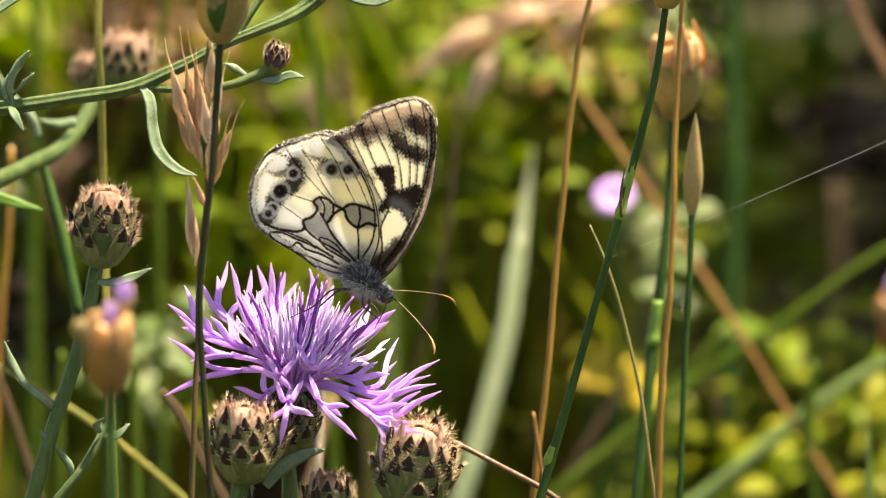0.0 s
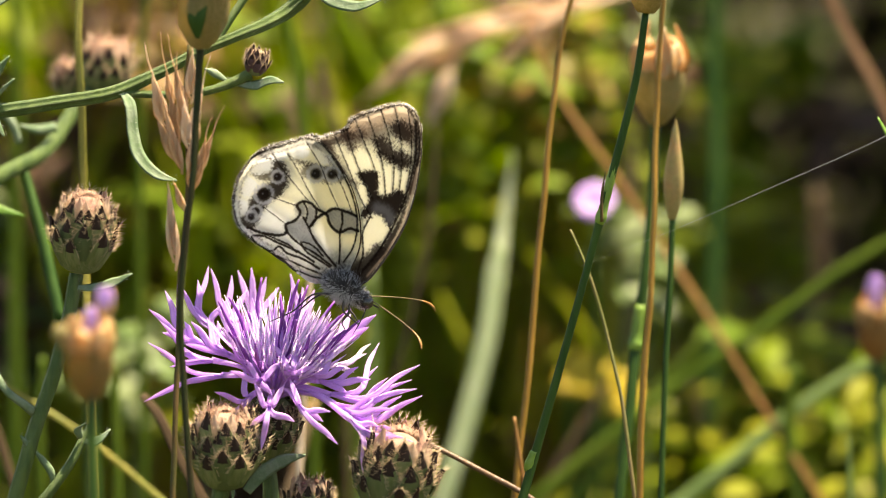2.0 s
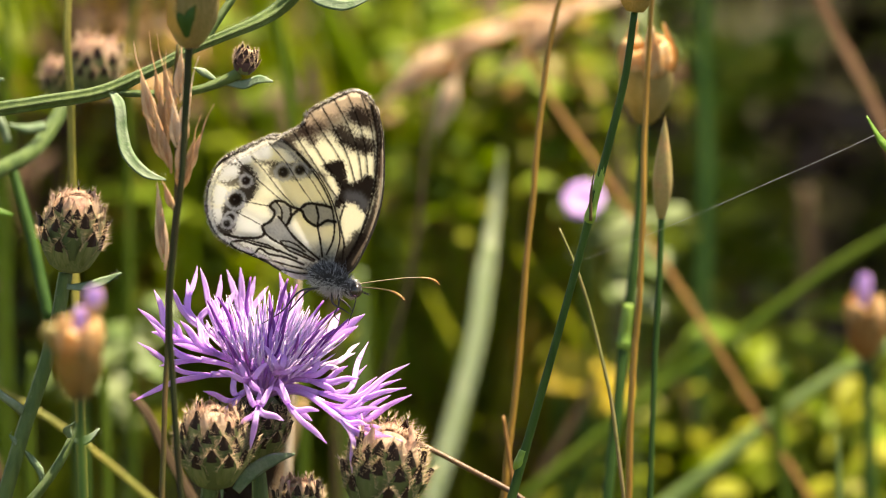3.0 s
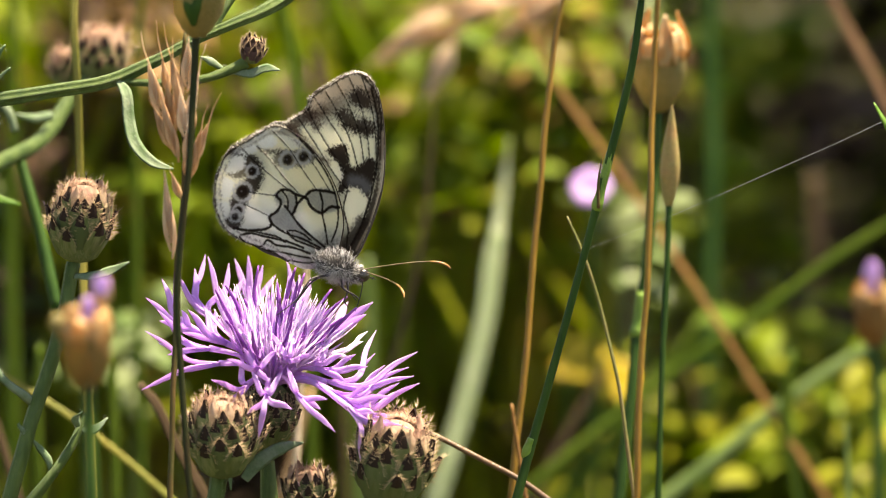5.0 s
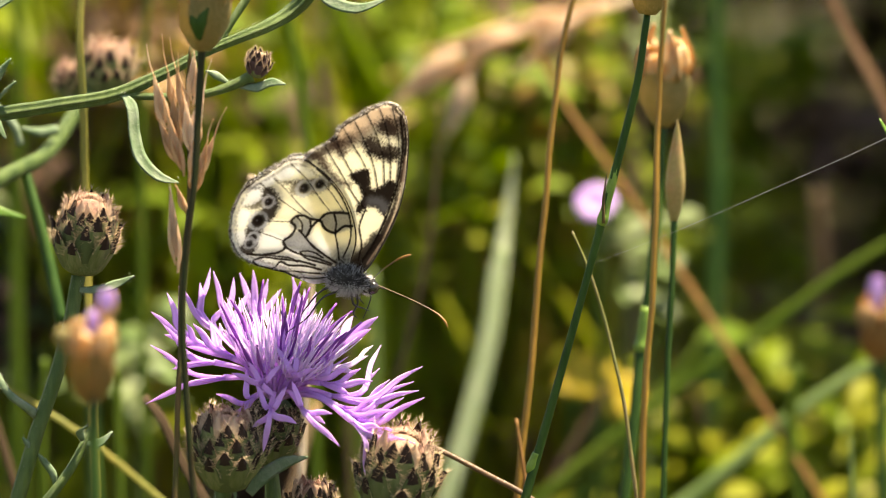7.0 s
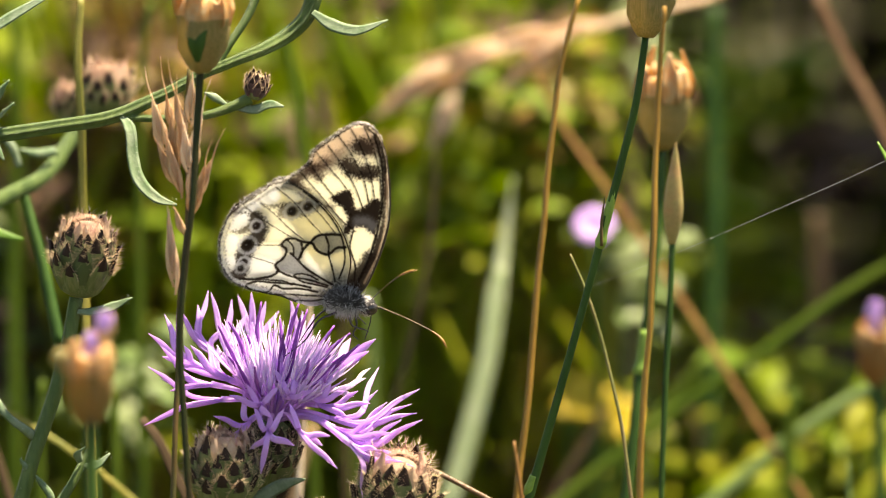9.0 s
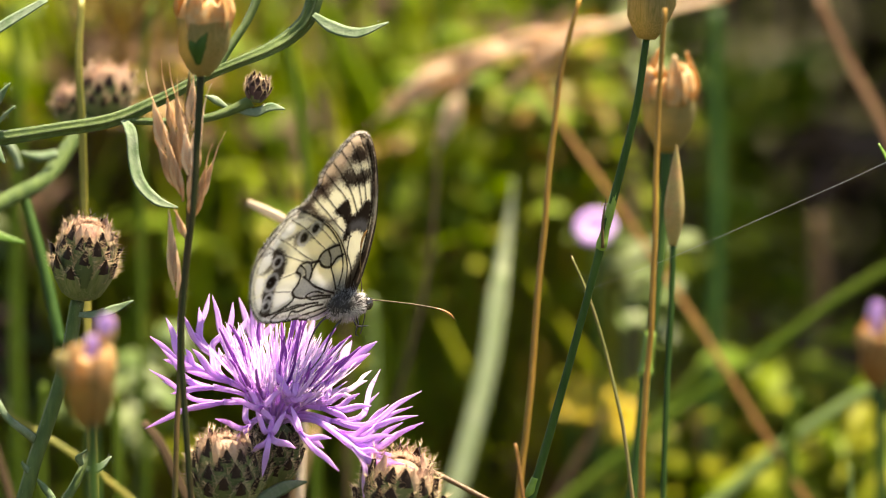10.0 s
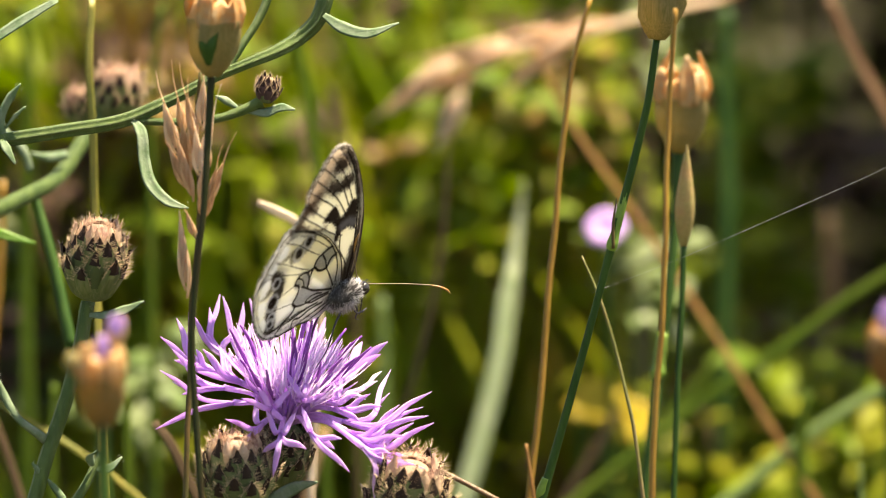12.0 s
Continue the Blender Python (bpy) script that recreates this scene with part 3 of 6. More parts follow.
leaf(branch, [(-28.7, 4.4, 445.0), (-30.7, 3.7, 446.5), (-32.3, 3.8, 447.1)], [0.7, 1.4, 0.3], (0.1, 0.6, 1), hairs=40)
leaf(branch, [(-16.4, 11.8, 458.0), (-13.7, 10.5, 456.3), (-10.2, 9.3, 455.5), (-5.2, 9.6, 457.1)], [0.9, 2.0, 1.8, 0.3], (0.1, 0.6, 1), hairs=90)
leaf(branch, [(-63.1, 0.7, 441.0), (-63.5, 0.3, 444.5), (-62.0, 0.8, 447.6), (-60.7, 1.1, 449.4)], [0.7, 1.4, 1.6, 0.3], (0.8, 0.5, 0.3), hairs=60)
leaf(branch, [(-63.4, 0.7, 441.2), (-64.4, 0.1, 443.6), (-63.7, 0.5, 445.9)], [0.8, 1.5, 0.4], (0.8, 0.5, 0.3), hairs=30)
leaf(branch, [(-63.0, 1.0, 442.8), (-61.5, 0.3, 444.6), (-60.0, 0.5, 446.1)], [0.6, 1.1, 0.3], (0.8, 0.5, 0.3), hairs=30)
leaf(branch, [(-63.9, 0.8, 441.7), (-62.8, -1.5, 440.1), (-61.5, -1.9, 437.9)], [0.8, 1.5, 0.4], (0.8, 0.5, 0.3), hairs=40)
stalk(branch, [(-30.8, 7.3, 450.0), (-28.8, 8.9, 453.3), (-26.3, 10.6, 457.3), (-23.8, 12.7, 463.0)], [0.5, 0.55, 0.6, 0.6], name="twig", hairs=120)
leaf(branch, [(-71.2, 5.4, 450.5), (-65.3, 5.1, 454.9), (-61.0, 4.6, 457.8), (-55.3, 4.2, 461.3)], [1.6, 2.2, 2.2, 1.2], (0.5, 0.4, 0.8), hairs=160)

# a slightly further branching stem, with a paired head beyond
far_arch = [(-53.5, 68.6, 434.5), (-56.0, 64.9, 431.0), (-60.5, 56.9, 425.9), (-65.0, 51.5, 424.1), (-70.8, 46.1, 422.2), (-83.1, 44.6, 414.0)]
far_plant = thing("knapweed", foot_of(rooted(far_arch)), "further knapweed with two closed heads, softly blurred", "wildflower", "knapweeds")
stalk(far_plant, rooted(far_arch), [1.0, 1.2, 1.3, 1.3, 1.4, 1.5, 1.7, 2.0], name="branch")
knapweed_head(far_plant, (-51.2, 71.4, 433.2), (0.1, -0.1, 1), 8.6, 7.6, label="closed knapweed head with dark scales", tan=0.5)
knapweed_head(far_plant, (-55.9, 77.1, 431.3), (-0.1, -0.1, 1), 6.4, 5.8, label="closed tan knapweed head", tan=0.6, count=60)
leaf(far_plant, [(-57.9, 58.6, 430.1), (-60.9, 56.6, 430.0), (-63.5, 55.7, 430.8)], [1.6, 1.6, 0.4], (0.1, 0.5, 1))
leaf(far_plant, [(-63.5, 55.2, 428.0), (-64.7, 54.8, 431.6), (-67.8, 55.4, 434.7), (-70.5, 56.2, 439.0)], [1.4, 1.6, 1.4, 0.5], (0.8, 0.5, 0.3))
leaf(far_plant, [(-71.7, 45.9, 420.9), (-67.0, 42.6, 419.9), (-62.0, 42.4, 418.6)], [1.4, 1.7, 0.4], (0.1, 0.5, 1), material=LEAF)
stalk(far_plant, [(-62.9, 53.5, 424.2), (-61.0, 50.5, 418.4), (-58.8, 47.0, 410.0), (-56.8, 43.5, 401.7)], [0.7, 0.8, 0.9, 0.9], name="twig", material=STEM_DARK)


# ---- wild pinks: green jointed stems with papery capsules ----
def capsule(plant, base, z, height, width, teeth=6, label="", name="capsule", teeth_material=None, body=None, openness=0.35, petals=5):
    """A papery tube with a toothed mouth; a hollow cup with a real wall."""
    m = axis(base, z)
    bm = bmesh.new()
    n, rows = 24, []
    outer = [(0.18, 0), (0.29, 0.08), (0.45, 0.26), (0.5, 0.46), (0.48, 0.66), (openness + 0.06, 0.86), (openness, 1.0)]
    inner = [(openness - 0.05, 0.99), (0.40, 0.72), (0.42, 0.5), (0.25, 0.2), (0.05, 0.12)]
    for r, h in [*outer, *inner]:
        ring = []
        for k in range(n):
            u = 2 * math.pi * k / n
            saw = abs(((k * teeth / n) % 1.0) - 0.5) * 2
            tooth = 0.75 + 0.5 * math.sin(7.3 * round(k * teeth / n) + width)
            lift = h - (0.20 * saw ** 1.4 * tooth + 0.12 * (1 - tooth) if h > 0.95 else 0.06 * saw if h > 0.8 else 0)
            rr = r * (1 + 0.09 * math.cos(teeth * u) + 0.05 * math.cos(3 * u + 1) + (0.5 * h if h > 0.3 else 0.1) * noise.noise((2.2 * math.cos(u), 2.2 * math.sin(u), h * 3 + width)))
            ring.append(bm.verts.new(m @ Vector((rr * width * math.cos(u), rr * width * math.sin(u), lift * height))))
        rows.append(ring)
    for i, (r, s) in enumerate(zip(rows, rows[1:])):
        for k in range(n):
            bm.faces.new((r[k], r[(k + 1) % n], s[(k + 1) % n], s[k])).material_index = 1 if 4 <= i <= 7 else 0
    bm.faces.new(rows[0][::-1])
    bm.faces.new(rows[-1])
    cup = part(name, bm, [body or CAPSULE, teeth_material or CAPSULE_TIP], plant, label)
    for k in range(petals):
        u = 2 * math.pi * (k + 0.3 * math.sin(5 * k)) / petals
        d = Vector((math.cos(u), math.sin(u), 0))
        top = 0.92 + 0.20 * math.sin(3.1 * k + width)
        bm = bmesh.new()
        way = [m @ ((d * r * width + Vector((0.3 * math.sin(k * 2.1), 0, h * height)))) for r, h in ((0.47, 0.58), (openness + 0.11, 0.78), (openness + 0.03, 0.94), (openness - 0.06, 0.03 + top))]
        blade(bm, way, [width * 0.22, width * 0.36, width * 0.34, width * 0.26, width * 0.06], (m.to_3x3() @ d.cross(Vector((0, 0, 1)))), 0.15, 0.25, 5, cup=0.35)
        part("withered_petal", bm, CAPSULE_TIP, plant)
    return cup


def joint(plant, p, z, radius, length=4.0):
    """A swollen joint with its clasping sheath."""
    m = axis(p, z)
    bm = bmesh.new()
    lathe(bm, [(radius * 1.02, -0.9), (radius * 1.32, -0.3), (radius * 1.36, 0.3), (radius * 1.16, 1.0), (radius * 1.08, length * 0.6), (radius * 0.93, length)], m, 12, per=3)
    part("joint", bm, NODE, plant, "pale yellow-green swollen joint")


def wild_pink(pts, radii, label, material=None):
    line = rooted(pts)
    ob = thing("wild_pink", foot_of(line), label, "wildflower", "wild pinks")
    stalk(ob, line, [*radii, radii[-1] * 1.1, radii[-1] * 1.3], material or STEM_DARK, ribs=3, depth=0.05, wobble=0.0)
    return ob


# tall stem with a dry capsule, beside the dry grass
pink_a = wild_pink([(-31.9, -18.4, 454.0), (-32.4, -19.8, 445.7), (-33.0, -21.7, 435.4), (-34.1, -23.3, 425.8), (-34.8, -25.0, 416.3), (-34.3, -27.0, 405.1), (-33.2, -29.8, 389.2)], [0.56, 0.52, 0.48, 0.46, 0.45, 0.46, 0.5], "dark green stem with a dry tan capsule", STEM_DULL)
capsule(pink_a, (-31.8, -18.5, 453.4), (0.06, -0.18, 1), 13.0, 7.4, 6, "papery tan seed capsule with a split mouth", openness=0.36)
bm = bmesh.new()
blade(bm, [(-32.1, -22.9, 455.3), (-32.2, -23.6, 457.8), (-32.0, -23.2, 460.2), (-31.8, -22.1, 461.9)], [0.8, 2.6, 2.8, 0.8], (1, 0, 0), 0.1, 0.5)
part("seed", bm, STEM_DARK, pink_a, "dark green seed body")

# a nearer capsule with faded petals
pink_b = wild_pink([(-43.1, -98.8, 418.2), (-43.1, -99.6, 413.8), (-42.9, -101.2, 404.5)], [0.9, 0.9, 1.0], "blurred dry capsule with faded lilac petals on a green stem")
capsule(pink_b, (-43.3, -98.8, 418.3), (0.0, -0.12, 1), 11.0, 5.8, 5, "tan dry capsule", openness=0.38, body=surface("tan_husk", (0.32, 0.18, 0.065), (0.17, 0.14, 0.045), 1.8, 0.4, 0.55, 0.4, (0.50, 0.32, 0.12), 0.4, 0.3))
bm = bmesh.new()
blade(bm, [(-42.1, -99.1, 427.9), (-41.3, -98.6, 430.8), (-40.8, -98.2, 432.9)], [2.4, 3.0, 1.6], (1, 0.2, 0), 0.2, 0.3)
blade(bm, [(-43.2, -100.2, 427.4), (-42.9, -99.9, 429.5), (-43.3, -99.7, 430.5)], [1.8, 1.8, 1.2], (1, 0.2, 0), 0.2, 0.3, slot=1)
part("petal", bm, [CAPSULE_TIP, PINK], pink_b, "withered orange petal")
bm = bmesh.new()
blade(bm, [(-41.4, -99.7, 430.6), (-41.1, -99.4, 432.0), (-40.8, -99.2, 433.1)], [1.4, 2.6, 1.2], (1, 0.2, 0), 0.2, 0.3)
part("petal", bm, PINK, pink_b, "faded lilac petal")
bm = bmesh.new()
blade(bm, [(-45.0, -99.5, 425.8), (-46.4, -100.3, 427.0), (-47.8, -100.2, 427.8)], [2.6, 3.2, 1.6], (0.2, 0.3, 1), 0.2, 0.4)
part("sepal", bm, CAPSULE, pink_b, "cream curled sepal")

bm = bmesh.new()
blade(bm, [(-42.7, -103.1, 419.2), (-44.2, -72.2, 416.1), (-42.2, -102.1, 425.1)], [1.0, 2.8, 2.4, 0.6], (1, 0, 0), 0.1, 0.6)
part("seed", bm, STEM_DULL, pink_b, "dark ripening seed body")

# the upright stems at the clear side
pink_c = wild_pink([(32.5, -1.7, 456.3), (31.1, -2.4, 446.5), (28.6, -3.2, 436.2), (26.0, -4.0, 426.3), (23.7, -4.5, 417.5), (20.0, -5.8, 404.2), (16.7, -6.9, 392.6), (14.0, -8.5, 383.2)], [0.5, 0.55, 0.6, 0.62, 0.55, 0.6, 0.66, 0.7], "slender jointed dark green stem, leaning")
joint(pink_c, (26.0, -4.0, 426.0), (0.25, 0.08, 1), 0.64, 8.0)
bm = bmesh.new()
blade(bm, [(26.1, -5.1, 425.6), (26.1, -4.9, 429.3), (26.6, -4.3, 432.9)], [0.5, 0.45, 0.1], (1, 0, -0.2), 0.4, 0.2)
part("sheath", bm, STEM_BROWN, pink_c, "thin dry sheath")
joint(pink_c, (15.5, -7.4, 389.7), (0.3, 0, 1), 0.56, 2.2)
capsule(pink_c, (32.5, -1.8, 456.1), (0.1, 0.0, 1), 12.0, 7.0, 6, "pale capsule")

pink_d = wild_pink([(36.4, 59.8, 430.9), (35.8, 57.7, 419.0), (34.6, 54.5, 406.9), (33.2, 52.8, 397.2), (32.2, 50.2, 387.7), (30.1, 46.2, 370.8)], [0.82, 0.82, 0.82, 0.85, 0.85, 0.9], "jointed dark green stem bearing a dry orange capsule")
joint(pink_d, (33.1, 52.6, 396.0), (0.12, 0.12, 1), 0.88, 6.5)
capsule(pink_d, (36.5, 59.7, 430.4), (0.03, -0.1, 1), 14.0, 8.2, 5, "dry tan capsule with orange teeth", openness=0.36, petals=6)

pink_e = wild_pink([(38.1, 31.5, 420.2), (37.8, 29.9, 411.3), (37.1, 27.8, 399.4), (36.6, 25.7, 387.4), (36.2, 23.7, 375.9)], [0.5, 0.46, 0.46, 0.46, 0.5], "thin green stem with one closed pointed bud")
bm = bmesh.new()
lathe(bm, [(0.55, 0), (1.0, 1.6), (1.48, 5), (1.25, 8.6), (0.7, 12.2), (0.28, 14.6), (0.05, 15.6)], axis((38.1, 31.4, 419.8), (0.03, 0, 1)), 14, 0, 5, 0.06)
part("bud", bm, surface("bud_green_tan", (0.34, 0.32, 0.12), (0.50, 0.28, 0.14), 6, 0.5, 0.5, 0.35, None, 0.3), pink_e, "pointed tan-green bud")


# ---- dry grasses ----
def dry_stem(pts, radii, label, material=None, name="dry_stem"):
    line = rooted(pts)
    ob = thing(name, foot_of(line), label, "grass stem", "dry stems")
    stalk(ob, line, [*radii, radii[-1], radii[-1] * 1.2], material or GOLD, ribs=2, depth=0.06)
    return ob


dry_stem([(24.0, 40.0, 457.1), (21.4, 38.4, 447.7), (19.4, 35.7, 432.3), (17.4, 32.1, 411.8), (15.7, 28.7, 393.0), (13.7, 25.7, 375.5)], [0.36, 0.42, 0.46, 0.48, 0.5, 0.54], "upright golden-brown dry grass stem")
dry_stem([(34.3, -22.8, 463.2), (33.7, -23.2, 455.2), (33.1, -24.9, 440.0), (32.5, -27.4, 425.7), (31.5, -29.4, 408.9), (30.6, -32.0, 388.5)], [0.34, 0.37, 0.4, 0.42, 0.45, 0.5], "upright ochre dry grass stem")
thin = dry_stem([(22.2, 15.4, 421.0), (24.7, 14.3, 415.0), (27.3, 13.9, 406.4), (29.8, 11.9, 395.5), (32.0, 10.0, 379.0)], [0.14, 0.22, 0.26, 0.28, 0.32], "thin drying grass blade with a pale tip", surface("thin_blade", (0.20, 0.20, 0.06), (0.28, 0.21, 0.09), 8, 0.6, 0.5, 0.3, None, 0.2))
dry_stem([(-0.3, 7.0, 390.3), (4.7, 6.5, 388.0), (9.8, 6.1, 385.3), (14.9, 5.6, 382.5), (19.1, 5.1, 379.7)], [0.35, 0.38, 0.4, 0.42, 0.45], "thin fallen brown stalk", surface("brown_stalk", (0.15, 0.085, 0.045), (0.10, 0.055, 0.03), 6, 0.5, 0.5, 0.1, None, 0.3))
dry_stem([(13.8, 25.2, 390.2), (14.8, 24.2, 384.2), (15.9, 22.7, 376.1)], [0.25, 0.32, 0.4], "short broken brown straw", RUST)


def spikelet(ob, base, tip, width, awn=0.0, name="spikelet", material=None):
    """A husk of overlapping scales, with a bristle at its end."""
    bm = bmesh.new()
    base, tip = Vector(base), Vector(tip)
    way = tip - base
    side = way.cross(Vector((0, 1, 0))).normalized()
    front = side.cross(way).normalized()
    for k in range(5):
        s = (-1, 1, -0.5, 0.5, 0)[k]
        a = base + way * (0.10 * k)
        e = a + way * (0.74 - 0.01 * k) + side * s * width * 0.22
        blade(bm, [a, a.lerp(e, 0.45) + side * s * width * 0.20 - front * 0.18 * abs(1 - k * 0.3), e], [width * 0.22, width * 0.46, width * 0.3, 0.06], side + front * s * 0.7, 0.35, 0.2, 4, cup=0.25)
    if awn:
        tube(bm, [tip, tip + way.normalized() * awn * 0.5 + side * 0.2, tip + way.normalized() * awn], [0.12, 0.08, 0.02], 5, per=3)
    part(name, bm, material or STRAW, ob)


grass_pts = [(-33.7, -10.5, 452.6), (-34.4, -11.1, 443.6), (-33.9, -12.6, 434.8), (-34.2, -13.9, 427.5), (-35.3, -15.3, 419.5), (-35.5, -16.0, 409.6), (-36.0, -17.8, 399.9), (-36.5, -20.2, 385.8)]
dry_grass = thing("dry_grass", foot_of(rooted(grass_pts)), "dry straw-coloured grass ear on a brown stem", "grass", "dry grasses")
stalk(dry_grass, rooted(grass_pts), [0.28, 0.34, 0.38, 0.44, 0.46, 0.42, 0.4, 0.44, 0.5, 0.6], STEM_BROWN, ribs=2, depth=0.06)
for b, t, w, awn in (((-37.1, -12.7, 440.2), (-39.0, -12.3, 448.3), 2.4, 5), ((-35.3, -13.5, 435.3), (-38.2, -13.4, 441.9), 2.3, 2), ((-34.5, -12.2, 443.0), (-35.7, -12.2, 448.9), 2.0, 5.5),
                     ((-33.7, -12.0, 444.2), (-33.3, -11.7, 451.3), 2.2, 5), ((-33.9, -14.2, 437.3), (-34.4, -14.0, 444.5), 2.2, 2), ((-33.7, -14.3, 431.3), (-33.1, -14.2, 437.5), 2.0, 3),
                     ((-32.8, -13.8, 434.1), (-30.5, -13.8, 439.7), 1.8, 5), ((-35.9, -16.2, 420.4), (-36.7, -15.2, 431.9), 2.2, 1.5), ((-34.7, -13.7, 428.7), (-35.8, -14.0, 432.5), 1.4, 1), ((-36.3, -11.1, 443.6), (-37.1, -10.2, 448.5), 1.6, 6), ((-35.5, -13.0, 438.1), (-36.4, -12.8, 445.5), 2.2, 3), ((-34.6, -13.8, 439.5), (-35.2, -12.5, 447.1), 2.0, 5), ((-33.2, -12.1, 438.0), (-32.7, -11.1, 443.6), 1.8, 4), ((-33.4, -15.2, 431.9), (-31.5, -15.0, 438.9), 1.9, 4), ((-33.8, -13.9, 439.1), (-31.9, -13.6, 446.5), 1.9, 5), ((-34.1, -14.9, 433.5), (-32.6, -14.5, 441.3), 1.8, 4), ((-34.9, -14.7, 434.3), (-37.0, -14.2, 443.3), 1.9, 4)):
    spikelet(dry_grass, b, t, w * 0.85, awn)

# the blurred oat-like ear that nods in the wind
ear_base = Vector((56.9, 206.1, 436.9))
nodding = thing("nodding_grass", (ear_base.x + 60, ear_base.y, 0), "pale dry nodding grass ear, out of focus", "grass", "dry grasses")
stalk(nodding, [(ear_base.x + 60, ear_base.y, -3), (ear_base.x + 64, ear_base.y, 300), (ear_base.x + 58, ear_base.y, ear_base.z - 20), (ear_base.x + 36, ear_base.y, ear_base.z + 9), (ear_base.x + 12, ear_base.y, ear_base.z + 5), tuple(ear_base)], [1.0, 0.9, 0.8, 0.7, 0.6, 0.6], STRAW)
bm = bmesh.new()
tube(bm, [tuple(ear_base), (43.3, 205.0, 434.2), (31.9, 205.0, 431.0), (20.4, 205.0, 428.6), (7.9, 205.0, 425.8)], [0.6, 0.6, 0.5, 0.5, 0.4], 8)
tube(bm, [(15.2, 205.0, 427.6), (11.1, 205.0, 424.7), (9.5, 205.0, 420.0)], [0.35, 0.35, 0.35], 6)
ear = new("ear", mesh_of("ear", bm, STRAW, ear_base))
ear.parent = nodding
ear.location = (ear_base - FOOT[nodding]) * MM
FOOT[ear] = ear_base
for b, t, w in (((8.1, 202.0, 426.2), (-5.4, 200.5, 417.3), 5.6), ((22.5, 206.0, 428.8), (2.2, 204.5, 426.6), 4.8), ((30.8, 203.0, 431.2), (17.8, 201.5, 421.7), 4.6), ((18.8, 204.0, 428.3), (6.9, 202.5, 423.9), 4.2), ((36.6, 206.0, 432.5), (20.9, 204.5, 428.3), 4.6), ((12.7, 208.0, 424.0), (1.7, 206.5, 419.4), 3.6), ((9.5, 206.0, 420.1), (4.6, 204.5, 410.6), 4.4), ((28.8, 207.0, 430.9), (12.1, 205.5, 428.8), 4.2)):
    spikelet(ear, b, t, w * 0.8, 4)


# ---- single blades and flowers of the middle distance ----
def grass_blade(pts, widths, label, material, side=(1, 0.3, 0), fold=0.25):
    line = rooted(pts)
    ob = thing("grass_blade", foot_of(line), label, "grass blade", "grass blades")
    bm = bmesh.new()
    blade(bm, line, [*widths, widths[-1], widths[-1] * 0.8], side, fold, 0.3)
    part("blade", bm, material, ob)
    return ob


pale_blade = grass_blade([(16.4, 195.3, 404.4), (15.4, 193.9, 397.0), (13.7, 189.9, 385.6), (12.0, 185.0, 374.9), (8.9, 180.7, 362.1), (2.7, 174.1, 342.0)], [0.2, 1.5, 3.0, 3.5, 3.7, 3.8], "broad pale green grass blade, blurred", PALE_BLADE)
bm = bmesh.new()
blade(bm, rooted([(14.0, 188.2, 388.6), (13.0, 186.6, 384.0), (11.8, 183.6, 374.6), (8.7, 179.4, 361.9), (2.5, 172.8, 341.8)]), [2.0, 3.4, 3.7, 3.9, 4.0, 4.0, 3.4], (1, 0.3, 0), 0.3, 0.3)
part("sheath", bm, surface("pale_sheath", (0.40, 0.50, 0.27), (0.54, 0.61, 0.39), 5, 1.0, 0.55, 0.45, None, 0.3, 0.2, stretch=(5, 5, 0.15)), pale_blade, "greener clasping sheath")
grass_blade([(87.9, 182.9, 392.0), (76.6, 181.8, 385.4), (63.2, 180.1, 375.8), (50.9, 178.6, 367.8), (34.5, 176.5, 355.6), (18.1, 174.2, 342.5)], [1.5, 1.9, 2.1, 2.1, 2.2, 2.2], "long green blade lying across, blurred", GREEN_BLADE, (0, 0.4, 1))
grass_blade([(87.0, 169.5, 373.7), (76.8, 168.6, 368.2), (64.6, 167.2, 360.2), (55.5, 165.8, 352.7), (42.3, 164.1, 342.7)], [2.0, 2.4, 2.6, 2.7, 2.8], "pale green blade slanting down, blurred", SAGE_BLADE, (0, 0.4, 1))
grass_blade([(56.5, 255.3, 428.4), (56.2, 252.7, 413.3), (56.7, 248.9, 391.8), (56.0, 244.7, 368.1), (55.4, 241.3, 348.7), (55.4, 237.7, 328.2)], [2.2, 2.6, 2.8, 2.8, 2.8, 2.8], "upright dark green blade, blurred", surface("dim_green", (0.030, 0.085, 0.018), (0.045, 0.11, 0.024), 12, 1.0, 0.5, 0.3, None, 0.2, 0.15))
grass_blade([(17.6, 164.7, 432.7), (24.6, 162.3, 418.9), (33.6, 160.0, 406.1), (47.6, 156.4, 385.4), (61.6, 152.4, 362.8), (71.6, 149.6, 347.0)], [0.8, 1.0, 1.1, 1.1, 1.1, 1.1], "brown bent dry grass blade, blurred", RUST)
grass_blade([(71.1, 186.1, 439.1), (75.2, 184.6, 430.1), (82.3, 182.2, 417.0), (88.4, 179.8, 402.9)], [1.8, 2.0, 2.0, 2.0], "dry brown grass blade, blurred", surface("dull_brown_blade", (0.20, 0.115, 0.065), (0.14, 0.08, 0.045), 12, 1.0, 0.6, 0.3, None, 0.2, 0.15))
grass_blade([(2.5, 142.5, 421.8), (1.6, 139.9, 407.4), (0.1, 137.7, 394.8), (-2.4, 135.8, 384.2), (-6.3, 133.5, 370.7), (-9.2, 130.2, 352.4)], [0.5, 0.8, 0.9, 1.0, 1.0, 1.0], "thin grey-brown stalk, blurred", HAY)
